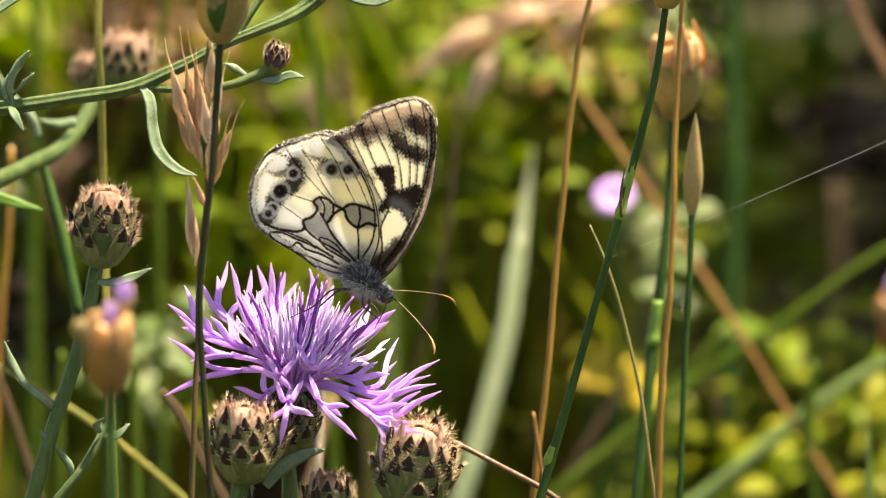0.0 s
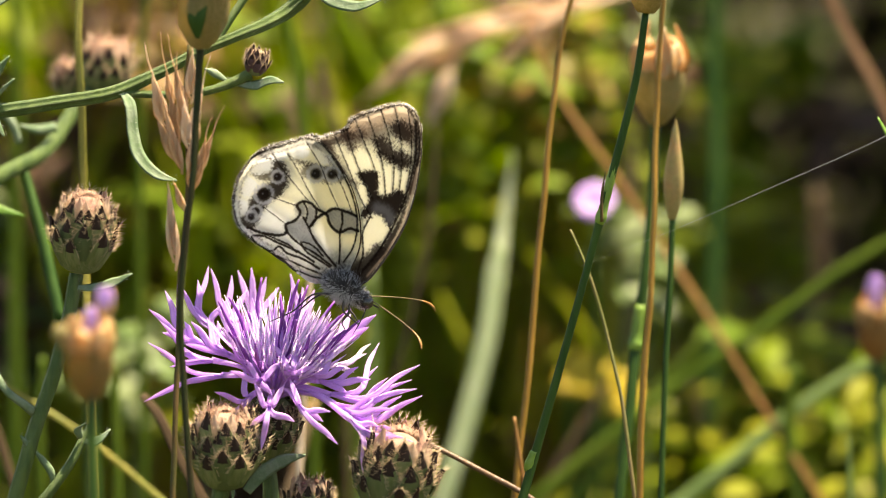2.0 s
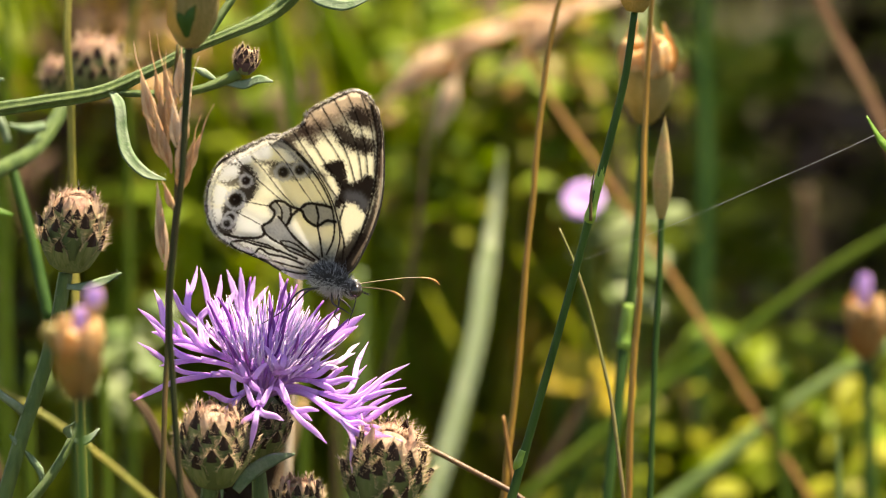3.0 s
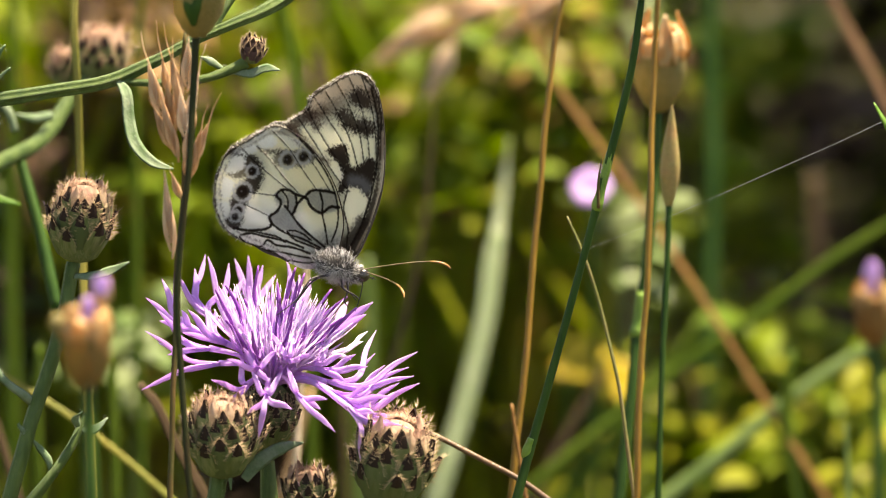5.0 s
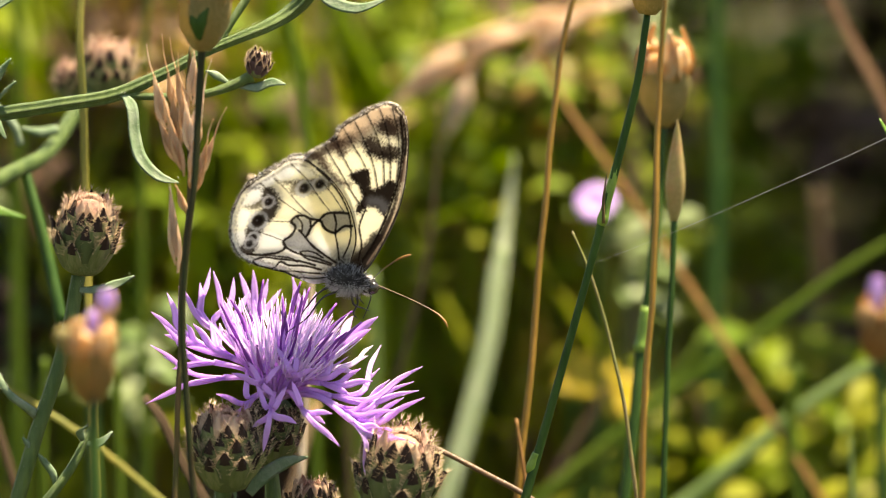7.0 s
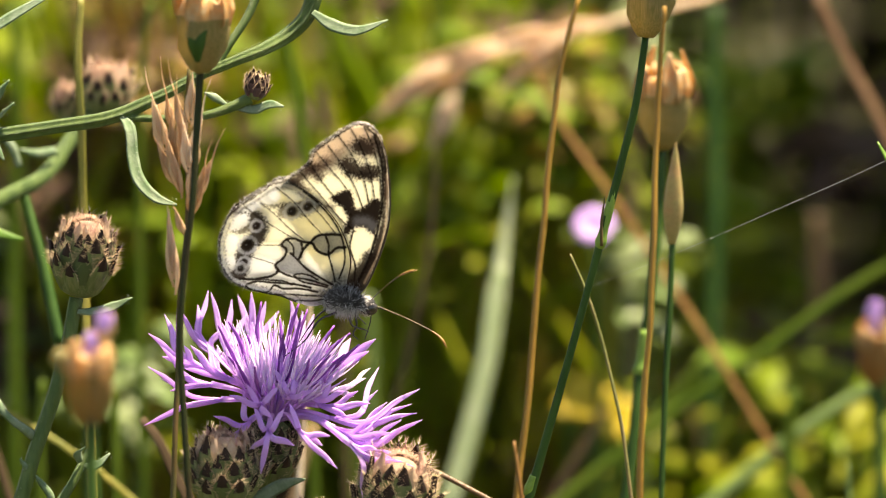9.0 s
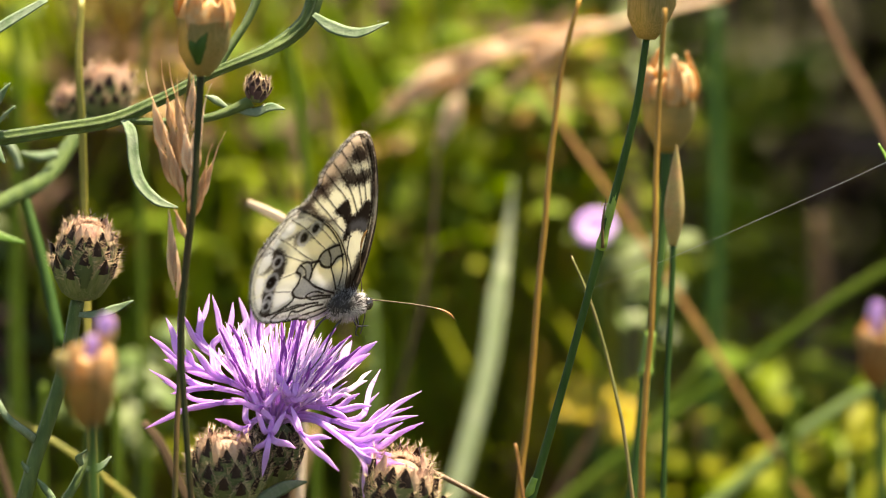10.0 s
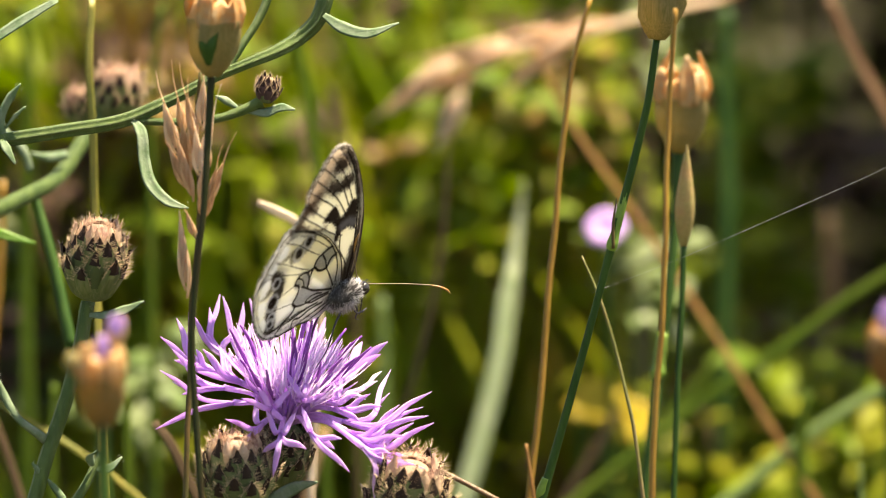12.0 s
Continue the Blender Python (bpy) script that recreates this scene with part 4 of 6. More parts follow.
grass_blade([(-24.4, 150.3, 437.6), (-22.1, 148.3, 425.9), (-20.9, 146.7, 417.2), (-19.6, 143.2, 396.9), (-19.1, 135.1, 351.3)], [1.6, 1.8, 1.8, 1.8, 1.8], "slim green stalk, blurred", GREEN_BLADE)
grass_blade([(-18.9, 188.4, 422.8), (-17.3, 187.4, 417.3), (-16.0, 186.1, 410.2), (-14.8, 182.6, 390.0), (-13.8, 174.2, 342.5)], [0.8, 1.2, 1.3, 1.3, 1.3], "slim tan stalk, blurred", HAY)
grass_blade([(-52.7, 42.0, 456.8), (-53.2, 40.2, 446.6), (-52.8, 39.7, 437.9), (-52.6, 39.3, 423.8), (-51.9, 35.0, 399.7), (-51.0, 30.6, 374.8)], [1.0, 1.2, 1.2, 1.2, 1.3, 1.4], "thin olive green grass stalk", surface("olive", (0.30, 0.26, 0.05), (0.20, 0.20, 0.04), 9, 0.7, 0.5, 0.2, None, 0.2))
grass_blade([(-72.9, 65.8, 390.1), (-64.7, 65.0, 385.6), (-57.5, 64.2, 381.2), (-50.2, 63.3, 375.8), (-41.2, 61.9, 368.2)], [0.8, 0.9, 1.0, 1.0, 1.0], "yellow-green bent blade, blurred", surface("yellowing", (0.28, 0.24, 0.04), (0.20, 0.22, 0.04), 9, 0.7, 0.5, 0.3, None, 0.2), (0, 0.4, 1))
grass_blade([(-51.8, 100.1, 383.3), (-51.5, 99.2, 377.7), (-51.3, 97.9, 370.3), (-51.0, 96.1, 360.1)], [1.2, 1.6, 1.6, 1.6], "slim green stalk, blurred", GREEN_BLADE)
grass_blade([(-71.6, 101.4, 419.4), (-72.2, 98.8, 404.6), (-73.3, 96.5, 391.6), (-74.5, 91.2, 361.2)], [0.8, 1.1, 1.2, 1.2], "thin red-brown stalk, blurred", GOLD)
grass_blade([(-27.8, 51.4, 423.5), (-25.2, 51.2, 422.2), (-21.6, 50.8, 420.3), (-18.8, 50.0, 415.8), (-18.1, 50.0, 404.1), (-19.4, 49.2, 382.5), (-20.0, 47.2, 371.1)], [0.9, 1.5, 1.5, 1.3, 1.2, 1.2, 1.2], "bent cream-coloured dry stalk behind the flower", surface("cream_stalk", (0.72, 0.58, 0.42), (0.60, 0.46, 0.32), 8, 0.7, 0.5, 0.2, None, 0.2), (0.3, 0.2, 1))
grass_blade([(-44.2, 45.4, 389.6), (-42.0, 44.9, 387.0), (-38.9, 43.9, 380.9), (-34.0, 42.3, 372.2)], [1.2, 1.5, 1.6, 1.6], "pale tan stalk, blurred", HAY)
grass_blade([(-72.8, 75.5, 387.2), (-69.1, 73.7, 377.3), (-65.5, 71.6, 365.6)], [1.2, 1.4, 1.4], "thin brown dead stalk, blurred", HAY)


for pts, widths, label, material, side in (
    ([(-9.9, 206.3, 380.5), (-9.7, 203.5, 365.0), (-10.5, 201.0, 350.5), (-11.4, 198.6, 337.0)], [1.4, 2.0, 2.2, 2.2], "slim grey-green blade, blurred", SAGE_BLADE, (1, 0.3, 0)),
    ([(-14.0, 234.1, 365.6), (-13.4, 231.5, 350.7), (-14.3, 227.9, 330.4)], [1.6, 2.4, 2.4], "slim green blade, blurred", GREEN_BLADE, (1, 0.3, 0)),
    ([(81.0, 317.4, 377.2), (81.5, 315.0, 363.4), (80.8, 311.9, 346.2), (81.2, 306.0, 312.8)], [3.0, 3.6, 3.6, 3.6], "brown dead stalk in shade, blurred", HAY, (1, 0.3, 0)),
    ([(33.1, 183.0, 363.5), (29.5, 181.8, 357.1), (25.4, 180.7, 350.5), (20.7, 179.1, 341.4)], [1.0, 1.8, 2.0, 2.0], "tan slanting blade, blurred", HAY, (0.3, 0.3, 1)),
    ([(53.2, 204.3, 369.1), (46.9, 203.0, 361.9), (39.6, 201.3, 352.5), (26.9, 198.6, 337.0)], [1.4, 2.6, 2.8, 2.8], "lime green slanting blade, blurred", GREEN_BLADE, (0.3, 0.3, 1)),
    ([(-75.4, 205.7, 434.6), (-74.8, 202.2, 415.1), (-75.4, 198.8, 395.6), (-74.8, 188.8, 339.2)], [2.0, 2.4, 2.4, 2.4], "upright green blade, blurred", GREEN_BLADE, (1, 0.3, 0)),
    ([(-48.4, 166.1, 440.6), (-49.8, 164.2, 429.7), (-50.2, 161.4, 414.0), (-49.4, 149.8, 348.0)], [1.2, 1.4, 1.4, 1.4], "upright olive stalk, blurred", GREEN_BLADE, (1, 0.3, 0)),
    ([(42.3, 285.5, 426.9), (41.4, 282.0, 407.0), (41.2, 278.9, 389.2), (41.6, 267.0, 321.6)], [3.0, 3.6, 3.4, 3.4], "grey-brown dead stalk, blurred", TAUPE, (1, 0.3, 0)),
    ([(-65.3, 125.0, 380.3), (-65.9, 123.0, 368.9), (-65.3, 120.5, 354.6)], [1.2, 1.6, 1.6], "slim green stalk, blurred", GREEN_BLADE, (1, 0.3, 0)),
    ([(65.6, 154.1, 372.6), (64.6, 152.4, 362.8), (66.6, 149.8, 348.0)], [1.6, 2.4, 2.6], "short green blade, blurred", GREEN_BLADE, (1, 0.3, 0)),
    ([(70.4, 93.1, 372.3), (70.6, 92.3, 367.6), (70.7, 91.2, 361.2)], [0.5, 0.8, 0.9], "thin stalk with a brown tip, blurred", SAGE_BLADE, (1, 0.3, 0)),
    ([(-18.8, 123.7, 372.7), (-21.2, 122.2, 364.1), (-24.1, 120.5, 354.6)], [1.0, 1.4, 1.4], "thin dry stalk under the flower, blurred", STRAW, (1, 0.3, 0)),
):
    grass_blade(pts, widths, label, material, side)


def small_flower(p, radius, material, label, petals=5, height=0.0, stem_material=None, face=(-0.1, -0.8, 0.6)):
    """A simple open flower on a stalk."""
    p = Vector(p)
    ob = thing("meadow_flower", (p.x + 4, p.y + 12, 0), label, "wildflower", "meadow flowers")
    stalk(ob, [tuple(p), (p.x + 1, p.y + 4, p.z - 30), (p.x + 3, p.y + 9, p.z * 0.45), (p.x + 4, p.y + 12, -3)], [0.7, 0.6, 0.6, 0.8], stem_material or STEM_DARK)
    m = axis(p, face)
    for k in range(petals):
        r = m @ Matrix.Rotation(2 * math.pi * k / petals, 4, "Z")
        bm = bmesh.new()
        blade(bm, [r @ Vector((0.3, 0, 0)), r @ Vector((radius * 0.5, 0, 0.5)), r @ Vector((radius * 0.85, 0, 0.6)), r @ Vector((radius, 0, 0.2))],
              [radius * 0.25, radius * 0.9, radius * 1.0, radius * 0.5], r.to_3x3() @ Vector((0, 1, 0)), 0.08, 0.2)
        part("petal", bm, material, ob)
    bm = bmesh.new()
    lathe(bm, [(0.2, -0.8), (radius * 0.22, 0), (radius * 0.2, 0.6), (0.1, 0.9)], m, 10, per=2)
    part("heart", bm, material, ob)
    return ob


small_flower((31.0, 183.8, 397.1), 3.7, PINK, "small lilac-pink flower, blurred", 6)
small_flower((31.2, 222.5, 357.4), 4.8, YELLOW, "small yellow meadow flower, blurred", 6)
small_flower((36.4, 217.0, 354.7), 4.6, YELLOW, "small yellow meadow flower, blurred", 6)
small_flower((27.7, 232.1, 354.1), 2.6, YELLOW, "small yellow meadow flower, blurred", 6)
small_flower((-27.3, 308.9, 386.6), 2.8, surface("shaded_lilac", (0.34, 0.18, 0.40), (0.42, 0.24, 0.46), 4, 0.6, 0.5, 0.3, None, 0.2), "faint lilac flower far behind, blurred", 5)

pink_f = wild_pink([(79.7, 149.5, 375.1), (80.2, 147.8, 365.7), (80.4, 144.9, 349.1)], [1.0, 1.0, 1.1], "withered capsule with lilac petals, blurred")
capsule(pink_f, (79.6, 149.4, 374.6), (0.0, -0.1, 1), 11.0, 7.0, 5, "orange-brown capsule", openness=0.36, body=RUST, teeth_material=RUST)
bm = bmesh.new()
blade(bm, [(79.1, 150.0, 383.6), (79.3, 150.6, 387.0), (79.7, 151.0, 389.4)], [1.6, 3.2, 1.6], (1, 0, 0), 0.2, 0.4)
part("petal", bm, PINK, pink_f, "lilac petal")

# the spider's thread, slung from the leaning stem
silk = thing("spider_thread", (23.1, -3.3, 418.7), "single glinting spider thread slung between stems", "spider thread")
bm = bmesh.new()
tube(bm, [(23.1, -3.3, 418.7), (37.1, -0.4, 423.7), (51.4, 2.7, 429.4), (65.6, 5.7, 435.2), (81.1, 10.0, 442.2)], [0.012, 0.018, 0.028, 0.034, 0.034], 6, per=10)
part("thread", bm, SILK, silk)
fresh = thing("leaf_spray", foot_of(rooted([(70.5, -7.8, 433.2), (72.1, -10.7, 417.0)])), "fresh green leaf tip reaching in", "plant")
stalk(fresh, rooted([(70.5, -7.4, 435.6), (71.7, -9.5, 423.4), (72.5, -12.1, 408.8)]), [0.6, 0.8, 0.9, 1.0, 1.2])
leaf(fresh, [(70.5, -7.5, 435.2), (68.3, -8.0, 438.2), (66.1, -7.4, 441.4)], [0.8, 2.2, 0.4], (0.7, 0.3, -0.7), material=LEAF)


# ---- butterfly ----
def near_line(x, y, pts):
    """Distance in the wing's plane from each place to a line."""
    best = np.full(x.shape, 99.0)
    line = smooth([(a, b, 0) for a, b in pts], 5)
    for p, q in zip(line, line[1:]):
        dx, dy = q.x - p.x, q.y - p.y
        t = np.clip(((x - p.x) * dx + (y - p.y) * dy) / (dx * dx + dy * dy + 1e-9), 0, 1)
        best = np.minimum(best, np.hypot(x - p.x - t * dx, y - p.y - t * dy))
    return best


def soft(d, edge=0.12):
    """1 inside (d below 0), 0 outside, with a soft edge."""
    return np.clip(0.5 - d / (2 * edge), 0, 1)


def inside(x, y, pts):
    """Signed distance-like field of a rounded patch: negative inside."""
    line = smooth([(a, b, 0) for a, b in [*pts, pts[0]]], 3)
    hit = np.zeros(x.shape, bool)
    for p, q in zip(line, line[1:]):
        cross = ((p.y > y) != (q.y > y)) & (x < (q.x - p.x) * (y - p.y) / (q.y - p.y + 1e-12) + p.x)
        hit ^= cross
    d = near_line(x, y, [(p.x, p.y) for p in line])
    return np.where(hit, -d, d)


def wing_mesh(name, outline, root, paint, veins, rows=230, cols=620, fringe=None):
    """A thin wing spread from its root: pigment on each scale row, raised veins, and a fringe of scales on its rim."""
    rim = smooth([(a, b, 0) for a, b in outline], 10)
    gap = np.cumsum([0] + [(b - a).length for a, b in zip(rim, rim[1:])])
    at = np.linspace(0, gap[-1], cols)
    ex, ey = np.interp(at, gap, [p.x for p in rim]), np.interp(at, gap, [p.y for p in rim])
    wave = 0.030 * np.abs(np.sin(at * 0.85)) - 0.010 + 0.006 * np.sin(at * 5.1) * np.sin(at * 1.7)
    ex, ey = ex + (ex - root[0]) * wave * 0.6, ey + (ey - root[1]) * wave * 0.6
    r = np.linspace(0.0, 1, rows)[:, None] ** 0.85
    x, y = root[0] + (ex[None] - root[0]) * r, root[1] + (ey[None] - root[1]) * r
    raised = np.zeros(x.shape)
    for pts, w in veins:
        raised = np.maximum(raised, np.exp(-(near_line(x, y, pts) / 0.16) ** 2))
    z = 0.05 * raised + 0.12 * np.sin(x * 0.35 + 0.4) * np.cos(y * 0.28) * np.clip(np.hypot(x, y) / 10, 0, 1)
    n = rows * cols
    verts = np.stack([x, y, z], -1).reshape(-1, 3) * MM
    i, j = np.meshgrid(np.arange(rows - 1), np.arange(cols - 1), indexing="ij")
    a = (i * cols + j).ravel()
    faces = np.stack([a, a + cols, a + cols + 1, a + 1], -1).tolist()
    me = bpy.data.meshes.new(name)
    me.from_pydata(verts.tolist(), [], faces)
    col = paint(x.ravel(), y.ravel())
    tint = me.color_attributes.new("pigment", "FLOAT_COLOR", "POINT")
    tint.data.foreach_set("color", np.c_[col, np.ones(n)].ravel())
    me.materials.append(WING)
    for poly in me.polygons:
        poly.use_smooth = True
    return me


CREAM, CHALK = np.array((0.92, 0.89, 0.74)), np.array((0.86, 0.865, 0.86))
SOOT, GREY, TAN = np.array((0.026, 0.0175, 0.014)), np.array((0.36, 0.365, 0.39)), np.array((0.56, 0.45, 0.36))


def lay(col, amount, pigment):
    return col * (1 - amount[:, None]) + pigment * amount[:, None]


def rough_edge(x, y, size=0.5, amount=0.14):
    """A fine uneven field for ragged scale edges."""
    return amount * (np.sin(x / size * 3.1 + 2 * np.sin(y / size * 1.3)) * np.sin(y / size * 2.7 + 1.7 * np.sin(x / size * 1.9)))


HIND_RIM = [(1.27, 1.64), (2.38, 4.92), (2.29, 8.80), (1.27, 12.85), (-0.51, 16.47), (-2.38, 19.06), (-4.07, 20.70), (-5.94, 21.39), (-8.06, 20.87), (-10.18, 20.10), (-12.30, 19.41), (-14.08, 18.20), (-15.44, 16.13), (-16.20, 14.23), (-16.54, 11.99), (-16.37, 9.75), (-15.69, 7.93), (-14.25, 6.30), (-11.88, 4.57), (-9.33, 3.02), (-6.96, 1.12), (-4.67, -0.43), (-2.38, -0.78)]
FORE_RIM = [(1.27, -1.55), (3.82, -0.09), (5.60, 2.16), (7.47, 5.09), (9.16, 8.54), (10.35, 12.85), (11.03, 17.42), (11.20, 21.30), (10.69, 24.32), (9.59, 25.87), (8.06, 26.56), (6.11, 26.22), (4.24, 25.70), (2.38, 25.01), (0.85, 24.24), (0.17, 22.86), (-1.53, 22.17), (-3.05, 21.65), (-4.92, 20.44), (-5.51, 17.85), (-4.24, 12.68), (-2.38, 5.78), (-0.85, 1.47)]

HIND_VEINS = [
    ([(-1.02, 2.16), (-2.88, 4.23), (-4.41, 6.21), (-5.26, 7.85), (-6.11, 9.40)], 0.16), ([(-0.51, 2.50), (-0.51, 4.92), (-0.68, 7.24)], 0.13), ([(0.17, 2.76), (1.36, 4.92), (1.87, 7.50), (1.27, 11.82), (-0.34, 15.61), (-2.38, 18.72)], 0.12),
    ([(-4.92, 8.19), (-4.07, 9.40), (-2.88, 10.09), (-2.21, 8.54), (-0.68, 7.24), (0.85, 7.85), (2.04, 7.50)], 0.20), ([(-2.88, 10.09), (-1.87, 10.78), (0.00, 10.44), (1.70, 9.75)], 0.20), ([(-0.51, 10.44), (-0.34, 8.80), (-0.68, 7.24)], 0.15),
    ([(-2.88, 10.09), (-4.24, 10.78), (-5.26, 11.64), (-6.28, 11.82), (-7.13, 11.30), (-6.62, 10.09), (-7.38, 8.88), (-8.65, 8.19), (-8.48, 7.16), (-11.88, 6.81), (-14.25, 7.68)], 0.20), ([(-4.24, 10.61), (-4.41, 9.23), (-5.09, 8.02)], 0.16), ([(-6.28, 11.82), (-5.60, 10.44), (-5.77, 8.88)], 0.14),
    ([(-3.39, 10.26), (-5.60, 13.54), (-7.47, 16.82), (-8.91, 18.89)], 0.085), ([(-0.85, 10.61), (-2.54, 13.97), (-4.07, 17.42), (-6.28, 20.79)], 0.085), ([(1.02, 10.26), (-0.34, 13.54), (-1.87, 16.47)], 0.075), ([(-5.26, 11.64), (-7.80, 14.58), (-9.84, 16.99), (-11.45, 19.41)], 0.085), ([(-7.13, 11.13), (-9.33, 11.82), (-11.20, 12.51)], 0.085), ([(-8.48, 8.19), (-10.35, 9.57), (-12.05, 10.78)], 0.085),
    ([(-1.70, 2.16), (-4.24, 4.05), (-6.11, 5.09), (-7.47, 6.12), (-8.48, 7.16)], 0.15), ([(-2.88, 3.54), (-4.75, 5.26), (-6.28, 5.61), (-5.60, 4.40), (-3.56, 3.02), (-1.87, 1.98)], 0.14), ([(-3.39, 1.64), (-5.77, 3.02), (-8.48, 4.05), (-9.50, 4.92), (-10.35, 4.23), (-12.72, 5.09), (-13.57, 6.30), (-12.22, 6.47), (-9.67, 5.43), (-6.79, 4.23), (-4.24, 2.67)], 0.17),
    ([(-2.88, 0.78), (-5.26, 1.64), (-8.06, 2.85), (-10.18, 3.54), (-11.88, 4.57)], 0.13), ([(-2.54, 0.09), (-4.41, 0.43), (-6.62, 1.29)], 0.12), ([(-6.79, 4.05), (-7.97, 5.09), (-9.84, 5.95), (-11.88, 6.81)], 0.13),
]
FORE_VEINS = [
    ([(2.38, 1.47), (3.05, 4.05), (2.88, 7.07), (3.90, 9.57)], 0.12), ([(4.24, 9.40), (2.71, 11.82), (0.85, 16.13), (-1.53, 21.65)], 0.085), ([(4.24, 12.25), (2.38, 16.13), (0.42, 21.30), (0.00, 22.86)], 0.085), ([(5.09, 12.68), (4.58, 16.13), (2.54, 21.30), (1.27, 24.32)], 0.085), ([(6.11, 12.85), (5.60, 16.99), (4.41, 21.30), (2.97, 25.18)], 0.085), ([(7.13, 13.11), (7.13, 17.85), (6.11, 22.60), (4.92, 25.87)], 0.085), ([(8.06, 13.11), (8.31, 17.85), (7.80, 23.03), (6.96, 26.31)], 0.085),
    ([(8.65, 10.95), (9.50, 16.13), (9.67, 21.30), (8.91, 26.13)], 0.085), ([(1.70, -0.26), (5.09, 4.05), (7.63, 8.80), (9.50, 14.40), (10.35, 19.58), (10.18, 23.89)], 0.16),
]


def scales(x, seed):
    """Uneven single scales: a fine random field."""
    return np.random.default_rng(seed).normal(0, 1, x.size) * 0.07


def paint_hind(x, y):
    wob = rough_edge(x, y) + scales(x, 3)
    col = np.tile(CREAM, (x.size, 1))
    low = soft(near_line(x, y, [(0.00, -0.26), (-6.79, 4.05), (-13.57, 7.50)]) - 4.4, 1.6)
    col = lay(col, 0.85 * low, CHALK)
    # smoky border: a dark band through the eye spots, and the pale crescents left open in it
    for pts, w, amount, pigment in (([(-12.17, 18.23), (-10.37, 16.77), (-9.83, 15.50), (-10.55, 13.49), (-11.99, 12.58), (-13.17, 10.75), (-14.14, 8.74)], 1.30, 0.95, SOOT * 1.3), ([(-13.43, 16.23), (-12.17, 15.68), (-10.37, 15.50)], 0.9, 0.8, SOOT * 2), ([(-5.70, 16.41), (-3.55, 15.93), (-1.39, 15.93)], 1.2, 0.72, SOOT * 2.5), ([(-8.76, 18.71), (-6.78, 17.69), (-4.98, 17.14), (-3.19, 16.96), (-1.39, 16.96)], 0.30, 0.8, SOOT * 1.6), ([(-12.17, 18.71), (-8.94, 19.51), (-6.06, 20.43), (-3.55, 19.70)], 0.75, 0.5, GREY)):
        col = lay(col, amount * soft(near_line(x, y, pts) - w + 1.8 * wob, 0.24), pigment)
    for pts in ([(-14.40, 15.93), (-12.96, 18.13), (-11.02, 17.69), (-11.38, 16.15), (-12.53, 15.68)], [(-15.47, 12.87), (-14.54, 15.50), (-13.32, 14.47), (-13.68, 12.76), (-14.97, 12.21)], [(-15.55, 9.58), (-15.83, 11.77), (-14.76, 11.77), (-14.18, 10.46), (-14.83, 9.29)], [(-12.10, 18.64), (-9.22, 19.29), (-8.94, 18.27), (-10.73, 17.91)], [(-8.76, 19.51), (-6.42, 20.10), (-5.70, 19.00), (-6.78, 18.27), (-8.22, 18.49)], [(-5.70, 20.02), (-3.91, 19.51), (-2.29, 17.87), (-3.55, 17.32), (-4.91, 18.42)]):
        col = lay(col, 0.95 * soft(inside(x, y, pts) + 1.4 * wob, 0.16), CHALK * 1.04)
    for pts in ([(-7.47, 11.30), (-6.62, 11.73), (-5.85, 10.78), (-6.28, 9.57), (-7.21, 9.92)], [(-5.51, 11.38), (-4.33, 10.52), (-4.41, 8.71), (-5.26, 7.76), (-5.77, 9.23)], [(-7.21, 8.71), (-6.11, 9.31), (-5.09, 7.68), (-3.56, 5.26), (-2.54, 3.54), (-4.58, 5.09), (-6.79, 5.78), (-8.48, 7.07), (-8.91, 8.19)],
                [(-2.88, 10.00), (-1.70, 10.70), (1.78, 9.92), (1.95, 7.50), (-0.68, 7.24), (-2.04, 8.71)], [(-5.94, 5.35), (-4.24, 4.92), (-2.88, 3.02), (-4.92, 3.88)]):
        col = lay(col, 0.66 * soft(inside(x, y, pts) + wob, 0.25) + 0.15 * (wob > 0.06) * soft(inside(x, y, pts), 0.2), GREY * 0.85)
    for (cx, cy), rad in (((-12.10, 12.70), 0.82), ((-13.10, 10.10), 0.50), ((-13.75, 9.30), 0.46), ((-10.20, 15.40), 0.55), ((-4.62, 16.00), 0.72), ((-2.20, 16.00), 0.66)):
        d = np.hypot(x - cx, y - cy)
        col = lay(col, 0.85 * soft(np.abs(d - rad * 1.6) - 0.24 + wob, 0.14), GREY * 1.7)
        col = lay(col, 0.94 * soft(d - rad + 0.6 * wob, 0.16), SOOT * 0.9)
        col = lay(col, 0.6 * soft(np.hypot(x - cx + 0.15, y - cy - 0.1) - 0.12, 0.08), np.array((0.22, 0.22, 0.26)))
    for pts, w in HIND_VEINS:
        col = lay(col, 0.985 * soft(near_line(x, y, pts) - (w * 1.12 if w > 0.1 else w * 0.85) + wob * 0.35, 0.09), SOOT * 0.8)
    rim = near_line(x, y, HIND_RIM[4:21])
    col = lay(col, 0.95 * soft(rim - 0.30 + wob, 0.10), SOOT)
    col = lay(col, 0.55 * soft(np.abs(rim - 0.85) - 0.06 + 2 * wob, 0.12), SOOT * 2)
    col = lay(col, 0.5 * soft(np.abs(rim - 0.58) - 0.08 + wob, 0.09), CHALK)
    dust = np.clip(1.3 - np.hypot(x + 0.9, y - 0.4) / 3.7, 0, 1) * (0.8 + 2.4 * wob)
    return lay(col, np.clip(dust, 0, 0.95), SOOT * 1.6)


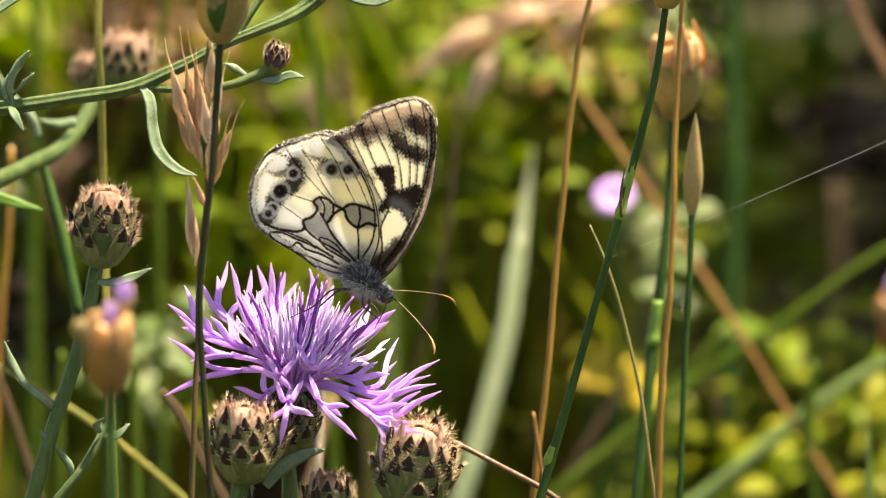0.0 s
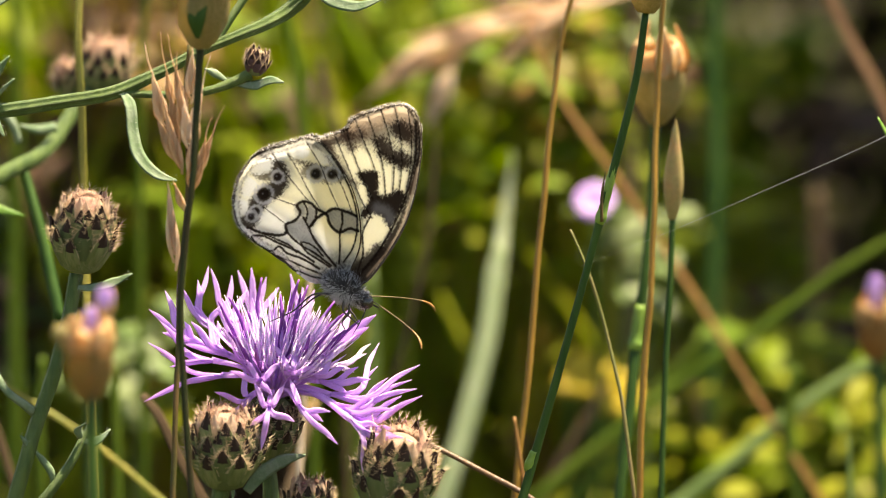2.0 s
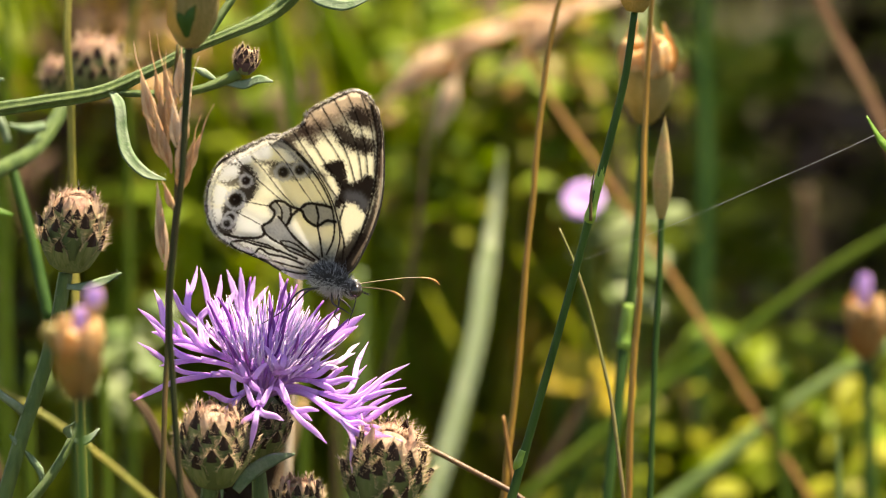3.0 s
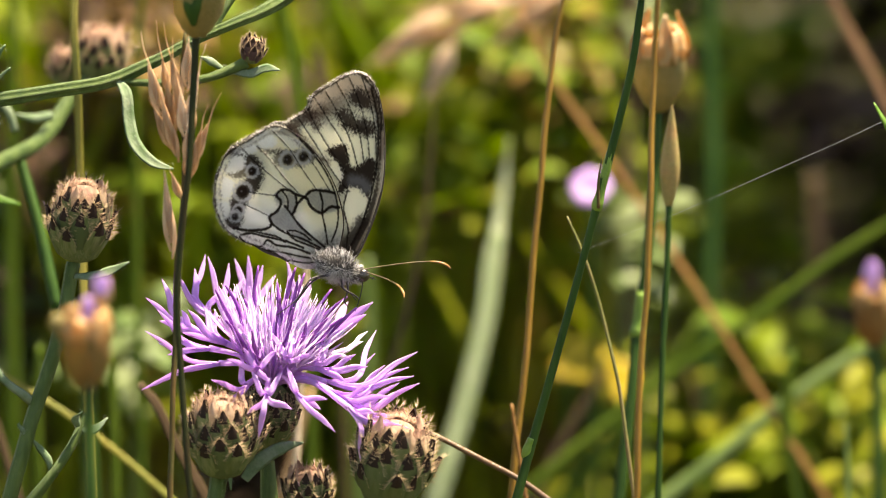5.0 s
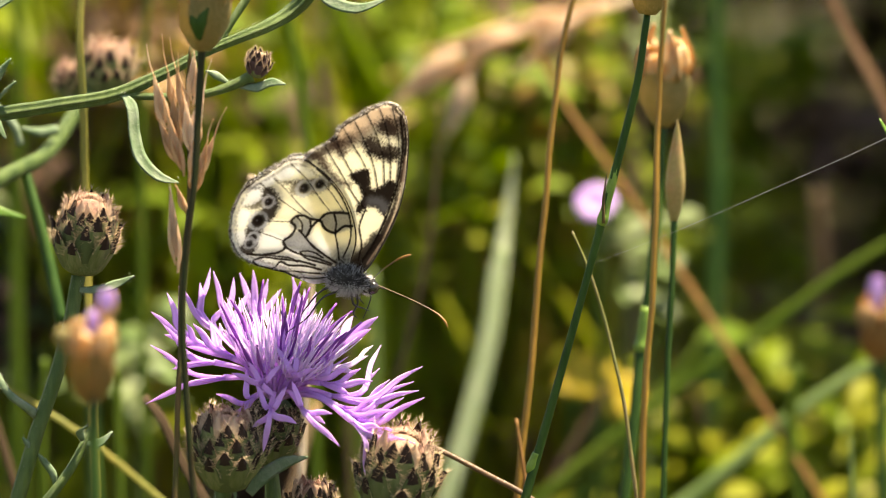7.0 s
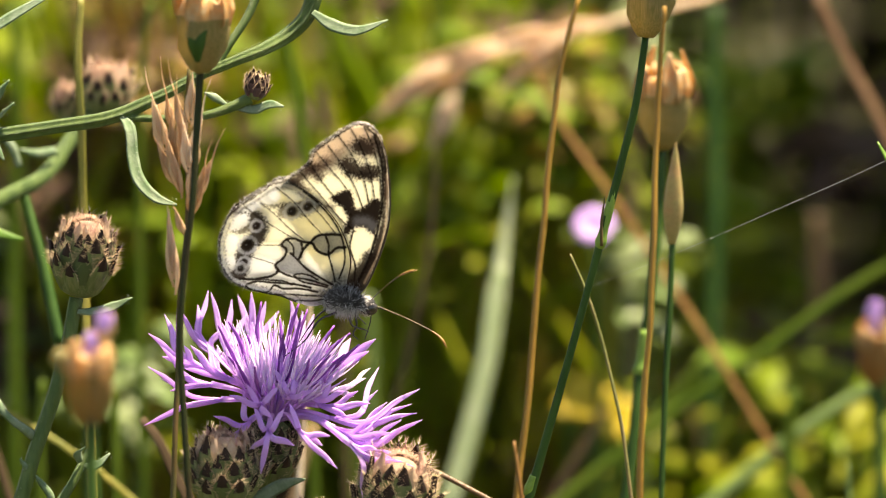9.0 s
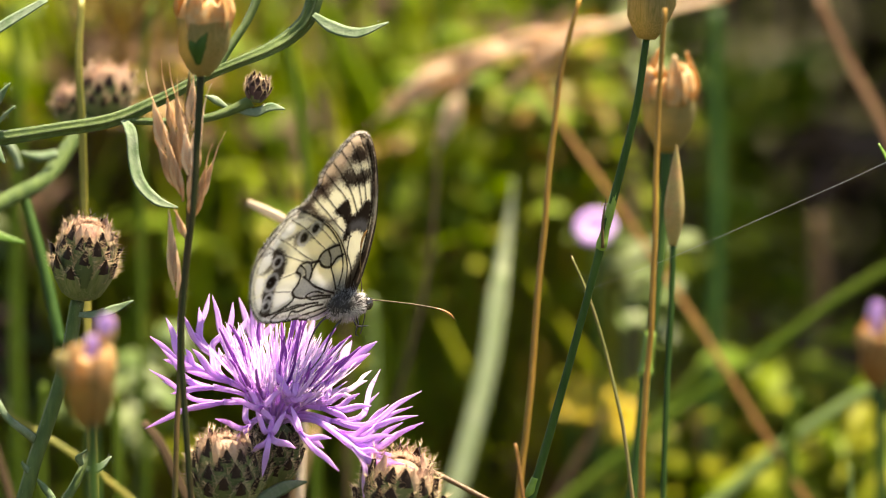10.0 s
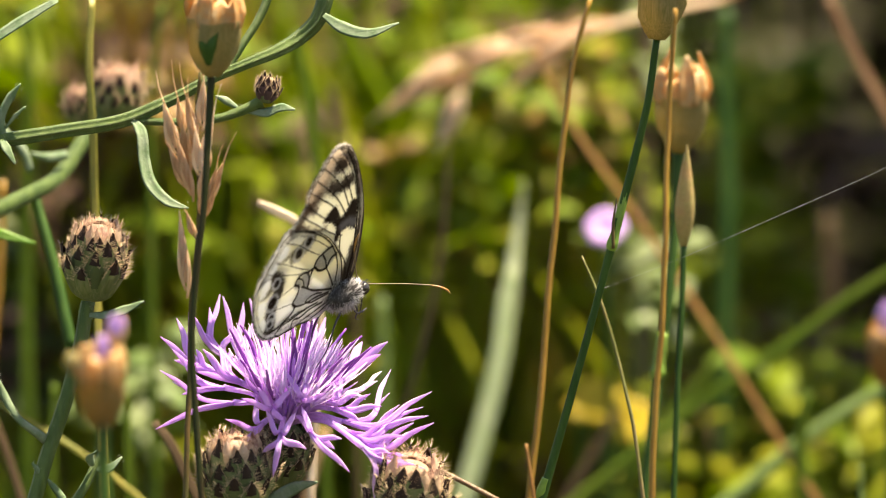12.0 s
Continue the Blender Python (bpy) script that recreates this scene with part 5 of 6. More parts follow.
def paint_fore(x, y):
    wob = rough_edge(x, y) + scales(x, 5)
    col = np.tile(CREAM, (x.size, 1))
    col = lay(col, 0.80 * soft(near_line(x, y, [(0.42, 23.20), (4.24, 24.06), (8.06, 25.10), (9.50, 22.86)]) - 1.7 + wob, 0.8), TAN * 1.35)
    col = lay(col, 0.45 * soft(near_line(x, y, [(0.85, 21.48), (2.38, 21.99), (4.24, 22.34)]) - 0.9 + 2 * wob, 0.6), TAN * 0.8)
    for pts, w in (([(-4.24, 20.79), (-2.88, 20.79), (-1.53, 21.30), (0.00, 21.99)], 0.8), ([(-0.51, 22.86), (0.34, 21.30), (1.02, 20.10)], 0.65), ([(-3.39, 20.79), (-2.21, 19.92), (-1.53, 18.54)], 0.45), ([(0.85, 21.99), (1.87, 21.65), (2.38, 21.99)], 0.5), ([(-2.54, 19.41), (-1.02, 17.34), (0.51, 15.27), (1.70, 14.58)], 0.35)):
        col = lay(col, 0.85 * soft(near_line(x, y, pts) - w + 2 * wob, 0.4), SOOT * 5)
    col = lay(col, 0.42 * soft(near_line(x, y, [(1.02, 21.65), (4.24, 21.99), (8.06, 22.51), (9.84, 21.30)]) - 1.5 + 3 * wob, 0.6), SOOT * 5)
    smoke = [[(3.82, 21.48), (5.26, 21.82), (6.45, 21.13), (7.13, 20.10), (8.99, 19.23), (9.84, 18.54), (9.84, 16.99), (8.48, 16.82), (6.79, 17.51), (5.43, 18.54), (4.41, 19.92)],
             [(6.45, 23.55), (7.80, 24.24), (9.33, 23.20), (10.01, 21.82), (9.33, 20.79), (7.80, 21.48), (6.79, 22.34)]]
    for pts in smoke:
        col = lay(col, 0.93 * soft(inside(x, y, pts) + 3.0 * wob, 0.34), SOOT * 3.0)
    col = lay(col, 0.7 * soft(near_line(x, y, [(5.09, 19.41), (6.79, 18.37), (9.16, 17.68)]) - 0.35 + 2 * wob, 0.3), SOOT * 1.6)
    dark = [[(1.78, 16.13), (3.05, 16.56), (4.84, 16.30), (5.01, 15.09), (4.84, 13.71), (5.43, 12.76), (6.79, 13.11), (8.23, 13.71), (8.99, 12.85), (8.48, 10.95), (7.63, 9.23), (6.96, 7.68), (6.28, 8.71), (5.43, 9.75), (4.24, 10.09), (3.05, 9.14), (2.54, 9.75), (3.56, 11.82), (3.22, 13.89), (2.38, 15.09)]]
    for pts in dark:
        col = lay(col, 0.98 * soft(inside(x, y, pts) + 1.6 * wob, 0.16), SOOT * 2.0)
    col = lay(col, 0.55 * soft(near_line(x, y, [(4.92, 10.95), (6.28, 10.44), (6.96, 9.23)]) - 0.75 + wob, 0.5), GREY * 0.9)
    # leading edge: a dark band, a tan streak and a dark rim
    col = lay(col, 0.92 * soft(near_line(x, y, [(2.38, -0.43), (5.09, 3.02), (6.96, 5.95), (8.31, 8.80), (9.33, 12.25), (10.52, 16.13)]) - (0.34 + 0.62 * np.clip((9.5 - y) / 9.5, 0, 1)) + wob, 0.22), SOOT * 2.2)
    col = lay(col, 0.80 * soft(near_line(x, y, [(9.84, 13.54), (10.52, 16.99), (10.69, 20.44), (10.18, 23.46)]) - 0.62 + wob, 0.35), SOOT * 4)
    col = lay(col, 0.92 * soft(near_line(x, y, [(10.35, 16.13), (10.94, 20.01), (10.60, 23.46), (9.33, 25.62)]) - 0.26 + wob, 0.15), SOOT * 1.4)
    col = lay(col, 0.70 * soft(near_line(x, y, [(3.73, 0.60), (6.62, 4.40), (8.65, 8.19), (10.01, 13.11), (10.69, 16.99)]) - 0.17, 0.12), TAN * 1.1)
    col = lay(col, 0.88 * soft(near_line(x, y, [(1.27, 0.60), (2.71, 2.16), (4.24, 3.19), (5.43, 4.57)]) - 1.0 + 2.0 * wob, 0.4), SOOT * 1.8)
    for pts, w in FORE_VEINS:
        col = lay(col, 0.92 * soft(near_line(x, y, pts) - w * 1.15 + wob * 0.4, 0.08), SOOT * 1.1)
    rim = near_line(x, y, FORE_RIM[8:19])
    col = lay(col, 0.92 * soft(rim - 0.20 + wob, 0.08), SOOT * 1.6)
    dust = np.clip(1.3 - np.hypot(x - 0.6, y - 0.4) / 4.2, 0, 1) * (0.8 + 2.2 * wob)
    return lay(col, np.clip(dust, 0, 0.94), SOOT * 1.6)


butterfly = thing("butterfly", (0, 0, 0), "cream and black marbled butterfly with closed wings, feeding on the flower", "butterfly")
HIND_MESH = wing_mesh("hindwing", HIND_RIM, (-0.17, 0.60), paint_hind, HIND_VEINS)
FORE_MESH = wing_mesh("forewing", FORE_RIM, (0.85, -0.09), paint_fore, FORE_VEINS)


def fringe_mesh(rim):
    """The pale scale fringe along a wing's outer edge."""
    bm = bmesh.new()
    line = smooth([(a, b, 0) for a, b in rim], 12)
    for p, q in zip(line, line[1:]):
        t = (q - p).normalized()
        out = Vector((t.y, -t.x, 0))
        if out.dot(p) < 0:
            out = -out
        for k in range(2):
            hair(bm, p.lerp(q, random.random()) - out * 0.05, out + t * random.uniform(-0.4, 0.4) + Vector((0, 0, random.uniform(-0.3, 0.3))), random.uniform(0.25, 0.6), 0.05)
    return mesh_of("fringe", bm, surface("fringe_scales", (0.92, 0.88, 0.80), (0.10, 0.08, 0.07), 0.55, 0.2, 0.6, 0.4, None, 0))


HIND_FRINGE, FORE_FRINGE = fringe_mesh(HIND_RIM[6:19]), fringe_mesh(FORE_RIM[8:19])


def vein_mesh(rim, radius):
    """The stout vein along a wing's leading edge, and its taper."""
    bm = bmesh.new()
    tube(bm, [(a, b, 0.02) for a, b in rim], [radius, radius * 0.9, radius * 0.6, radius * 0.3], 6, per=4)
    return mesh_of("leading_vein", bm, surface("vein_brown", (0.10, 0.07, 0.05), (0.05, 0.035, 0.03), 1.0, 0.2, 0.5, 0.1, None, 0.3))


HIND_VEIN, FORE_VEIN = vein_mesh(HIND_RIM[0:7], 0.12), vein_mesh(FORE_RIM[0:10], 0.16)
BODY_WAY = Vector((0.86, -0.51, 0)).normalized()
fore_wings = []
for near in (1, -1):
    lean = Matrix.Rotation(radians(-0.5), 4, Vector((0.94, 0.34, 0)))
    for name, me, fringe, z in (("hindwing", HIND_MESH, HIND_FRINGE, 0.9), ("forewing", FORE_MESH, FORE_FRINGE, 0.80)):
        at = Matrix.Translation((0, 0, (z - 1.0) if near > 0 else 0.70 - 1.2 * z)) @ (lean @ Matrix.Rotation(radians(-2.6 if name == "hindwing" else 0.8), 4, "Z") if near < 0 else Matrix())
        ob = piece(name, me, butterfly, at, "marbled cream, grey and black wing underside")
        FOOT[ob] = Vector()
        piece("fringe", fringe, ob, Matrix(), "pale scale fringe")
        piece("leading_vein", HIND_VEIN if name == "hindwing" else FORE_VEIN, ob, Matrix(), "thick dark leading vein")
        if name == "forewing":
            fore_wings.append((ob, Matrix.Translation(at.translation * MM) @ at.to_3x3().to_4x4()))

chest = Vector((0.3, -1.05, 0.3))
UP = Vector((-BODY_WAY.y, BODY_WAY.x, 0))
bm = bmesh.new()
lathe(bm, [(0.2, -3.4), (1.3, -2.7), (1.75, -0.9), (1.75, 0.8), (1.35, 2.2), (0.6, 2.9)], axis(chest, BODY_WAY), 18)
thorax = part("thorax", bm, BODY, butterfly, "thorax with grey and white fur")


def pelt(count, rule, lean, length, width):
    """Hairs over the thorax where the rule lets them grow."""
    bm = bmesh.new()
    while count:
        d = Vector((random.gauss(0, 1), random.gauss(0, 1), random.gauss(0, 1))).normalized()
        if not rule(d.y + random.uniform(-0.25, 0.25)):
            continue
        count -= 1
        p = chest + BODY_WAY * d.x * 2.9 + UP * d.y * 1.75 + Vector((0, 0, d.z * 1.75))
        way = UP * d.y + Vector((0, 0, d.z)) + BODY_WAY * (d.x * 0.5 + random.uniform(-0.9, 0.1)) + UP * lean + Vector((random.gauss(0, 0.3), random.gauss(0, 0.3), 0))
        hair(bm, p, way, random.uniform(*length), width)
    return bm


part("fur", pelt(760, lambda h: h > -0.2, 0.25, (0.6, 1.4), 0.045), FUR, thorax, "black hairs")
part("long_fur", pelt(620, lambda h: h > -0.7, 0.15, (0.8, 1.9), 0.04), SILVER, thorax, "long silvery hairs")
part("belly_fur", pelt(1100, lambda h: h < 0.05, -0.3, (0.6, 1.5), 0.05), BELLY, thorax, "pale grey belly hairs")
bm = bmesh.new()
for k in range(150):
    p = Vector((random.gauss(-0.6, 1.4), random.uniform(-0.9, 1.2), 0.05 + random.uniform(0, 0.25)))
    hair(bm, p, Vector((-0.5 + random.gauss(0, 0.5), 1.0 + random.gauss(0, 0.3), 0.15)), random.uniform(0.8, 1.8), 0.035)
part("shoulder_fur", bm, SILVER, thorax, "silvery hairs over the wing roots")
bm = bmesh.new()
lathe(bm, [(0.3, -11.5), (0.7, -10.2), (0.95, -7), (1.0, -3.5), (1.0, -1.5), (0.6, -0.6)], axis((-0.6, -0.8, -1.5), (0.90, -0.44, 0)), 16, 0, 0, 0)
part("abdomen", bm, FUR, butterfly, "slender grey abdomen")
head_at = Vector((3.15, -2.75, 0.6))
bm = bmesh.new()
lathe(bm, [(0.2, -1.4), (1.05, -0.9), (1.25, 0.1), (0.9, 0.9), (0.2, 1.3)], axis(head_at, BODY_WAY), 16)
head = part("head", bm, BODY, butterfly, "black furry head")
bm = bmesh.new()
for k in range(210):
    d = Vector((random.gauss(0, 1), random.gauss(0, 1), random.gauss(0, 1))).normalized()
    hair(bm, head_at + d * 1.05, d + Vector((0.3, -0.2, 0)), random.uniform(0.35, 0.8), 0.035)
for s in (-1, 1):
    for k in range(26):
        p = head_at + BODY_WAY * (0.9 + 0.05 * k) + Vector((0.35, 0.05, 0.28 * s))
        hair(bm, p, BODY_WAY + Vector((random.uniform(-0.3, 0.6), random.uniform(-0.3, 0.3), random.uniform(-0.4, 0.4))), random.uniform(0.4, 0.9), 0.04)
part("fur", bm, FUR, head, "short dark hairs and palps")
bm = bmesh.new()
for k in range(620):
    d = Vector((random.gauss(0, 1), random.gauss(0, 1), random.gauss(0, 1))).normalized()
    if d.dot(Vector((0.75, -0.1, 0.65))) > 0.35:
        continue
    hair(bm, head_at + d * 1.12, d * 0.8 + BODY_WAY * 0.7, random.uniform(0.4, 0.85), 0.05)
part("face_fur", bm, BELLY, head, "white hairs round the eyes")
for s in (-1, 1):
    bm = bmesh.new()
    lathe(bm, [(0.1, -0.85), (0.75, -0.55), (1.0, 0), (0.75, 0.5), (0.1, 0.8)], axis(head_at + Vector((0.65, -0.15, 0.85 * s)), (0.4, 0, s)), 16)
    part("eye", bm, EYE, head, "glossy black compound eye")
bm = bmesh.new()
tube(bm, [head_at + Vector((0.7, -0.8, 0)), head_at + Vector((0.3, -2.2, 0.2)), head_at + Vector((-0.6, -4.2, 0.2)), head_at + Vector((-1.2, -5.4, 0.1))], [0.10, 0.09, 0.08, 0.05], 6)
part("proboscis", bm, BODY, head)


def antenna_mesh(name):
    bm = bmesh.new()
    tube(bm, [(0, 0, 0), (3.5, 0.12, 0), (7.5, 0.1, 0), (10.2, -0.10, 0)], [0.085, 0.075, 0.075, 0.10], 7)
    tube(bm, [(10.1, -0.09, 0), (11.4, -0.4, 0), (12.5, -1.0, 0), (13.0, -1.6, 0)], [0.10, 0.16, 0.18, 0.07], 8, slot=1)
    return mesh_of(name, bm, [ANTENNA, ANTENNA_TIP])


ANTENNA_MESH = antenna_mesh("antenna")
antennae = [piece("antenna", ANTENNA_MESH, butterfly, Matrix.Translation((4.1, -2.4, 0.6 + s * 0.5)), "thin brown antenna with an orange clubbed tip") for s in (-1, 1)]
for pts in ([(-1.5, -1.8, 1.4), (-4.2, -1.6, 2.2), (-7.2, -4.2, 2.4), (-10.5, -6.0, 2.0)], [(0.3, -2.4, 1.6), (0.2, -4.0, 2.4), (1.6, -5.2, 2.4), (2.6, -6.2, 2.0)],
            [(1.2, -3.0, 1.2), (1.0, -4.6, 1.8), (0.2, -6.0, 1.8), (0.8, -7.2, 1.6)], [(-1.2, -1.8, -0.6), (-3.4, -3.0, -1.6), (-5.6, -5.0, -1.8), (-7.4, -6.6, -1.4)], [(0.6, -2.6, -0.8), (1.0, -4.4, -1.6), (2.2, -5.6, -1.6), (3.0, -7.0, -1.4)]):
    bm = bmesh.new()
    tube(bm, pts, [0.20, 0.15, 0.11, 0.06], 7)
    for k in range(24):
        i = random.randrange(2)
        p = Vector(pts[i]).lerp(Vector(pts[i + 1]), random.random())
        hair(bm, p, Vector((random.uniform(-1, 1), -1, random.uniform(-1, 1))), 0.45, 0.03)
    part("leg", bm, BODY, butterfly)


# ---- the meadow behind ----
def strip(verts, faces, p, way, length, width, droop, side, steps=5):
    """One blade of a thick sward: a ridged three-sided taper."""
    n0 = len(verts)
    for k in range(steps + 1):
        t = k / steps
        c = p + way * length * t + Vector((0, 0, -droop * length * t * t)) + way.cross(side) * 0
        w = width * (1 - t ** 2.2) * 0.5 + 0.08
        back_off = side.cross(way).normalized() * w * 0.45
        verts.extend(((c - side * w)[:], (c + back_off)[:], (c + side * w)[:]))
    for k in range(steps):
        a = n0 + 3 * k
        for q in (0, 1, 2):
            faces.append((a + q, a + (q + 1) % 3, a + 3 + (q + 1) % 3, a + 3 + q))


def oval(verts, faces, p, way, up, length, width):
    """One herb leaf: a domed, pointed oval with a keel."""
    n0 = len(verts)
    side = way.cross(up).normalized()
    nrm = side.cross(way).normalized()
    for k in range(7):
        t = k / 6
        w = width * math.sin(math.pi * min(1, t * 0.95 + 0.03)) ** 0.8 * 0.5
        c = p + way * length * t - nrm * length * 0.25 * t * t
        verts.extend(((c - side * w + nrm * w * 0.3)[:], (c - nrm * 0.15)[:], (c + side * w + nrm * w * 0.3)[:], (c - nrm * 0.4)[:]))
    for k in range(6):
        a = n0 + 4 * k
        for q in range(4):
            faces.append((a + q, a + (q + 1) % 4, a + 4 + (q + 1) % 4, a + 4 + q))


def stuff(name, verts, faces, material, label, category):
    me = bpy.data.meshes.new(name)
    me.from_pydata([(x * MM, y * MM, z * MM) for x, y, z in verts], [], faces)
    me.materials.append(material)
    for poly in me.polygons:
        poly.use_smooth = True
    return tagged(new(name, me), label, category, kind="stuff")


def scatter(count, y0, y1, spread):
    """Places on the ground behind the flower, wider with distance."""
    for k in range(count):
        y = y0 + (y1 - y0) * random.random() ** 0.8
        yield Vector((random.uniform(-1, 1) * (110 + spread * (y + 800)), y, -4))


def sward(name, count, y0, y1, height, width, material, label, lean=0.35, droop=0.18, keep=None):
    verts, faces = [], []
    for p in scatter(count, y0, y1, 0.10):
        if keep and not keep(p):
            continue
        u = random.uniform(0, 6.283)
        way = Vector((math.cos(u) * lean * random.random(), math.sin(u) * lean * random.random(), 1)).normalized()
        v = random.uniform(0, 6.283)
        side = way.cross(Vector((math.cos(v), math.sin(v), 0))).normalized()
        strip(verts, faces, p, way, height * random.uniform(0.45, 1.1), width * random.uniform(0.6, 1.4), droop * random.random(), side)
    return stuff(name, verts, faces, material, label, "grass")


def herbs(name, count, y0, y1, low, high, size, material, label, keep=None, category="foliage"):
    verts, faces = [], []
    for p in scatter(count, y0, y1, 0.10):
        if keep and not keep(p):
            continue
        p = p + Vector((0, 0, random.uniform(low, high)))
        u = random.uniform(0, 6.283)
        way = Vector((math.cos(u), math.sin(u), random.uniform(-0.3, 0.7))).normalized()
        s = size * random.uniform(0.5, 1.3)
        oval(verts, faces, p, way, Vector((random.uniform(-0.5, 0.5), random.uniform(-0.5, 0.5), 1)), s, s * random.uniform(0.35, 0.6))
    return stuff(name, verts, faces, material, label, category)


def clear_right(p):
    """The sward thins out towards the bare, littered side, kept dark as shade."""
    return random.random() < (1.0 if p.x < 35 else 0.7 if p.x < 48 else 0.03)


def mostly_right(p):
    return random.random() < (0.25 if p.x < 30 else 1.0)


random.seed(3)
sward("meadow_grass", 3600, 400, 1500, 420, 5.0, GRASS, "dense green meadow grass, out of focus", keep=clear_right)
sward("dead_grass", 300, 360, 1500, 400, 3.4, HAY, "dry brown grass stalks among the green", lean=0.7, keep=mostly_right)
herbs("meadow_leaves", 3600, 380, 1400, 10, 430, 20, HERB, "green meadow leaves, out of focus", clear_right)
herbs("leaf_litter", 2600, 250, 2600, 0, 60, 34, SHADE_LITTER, "brown dead leaves and litter, colour darkened as shade", None, "leaf litter")
# near-black leaves massed on one side, their colour standing in for deep shade
herbs("dead_undergrowth", 7000, 480, 1300, 10, 470, 26, SHADE_LITTER, "withered brown undergrowth, coloured near-black as shade", mostly_right)

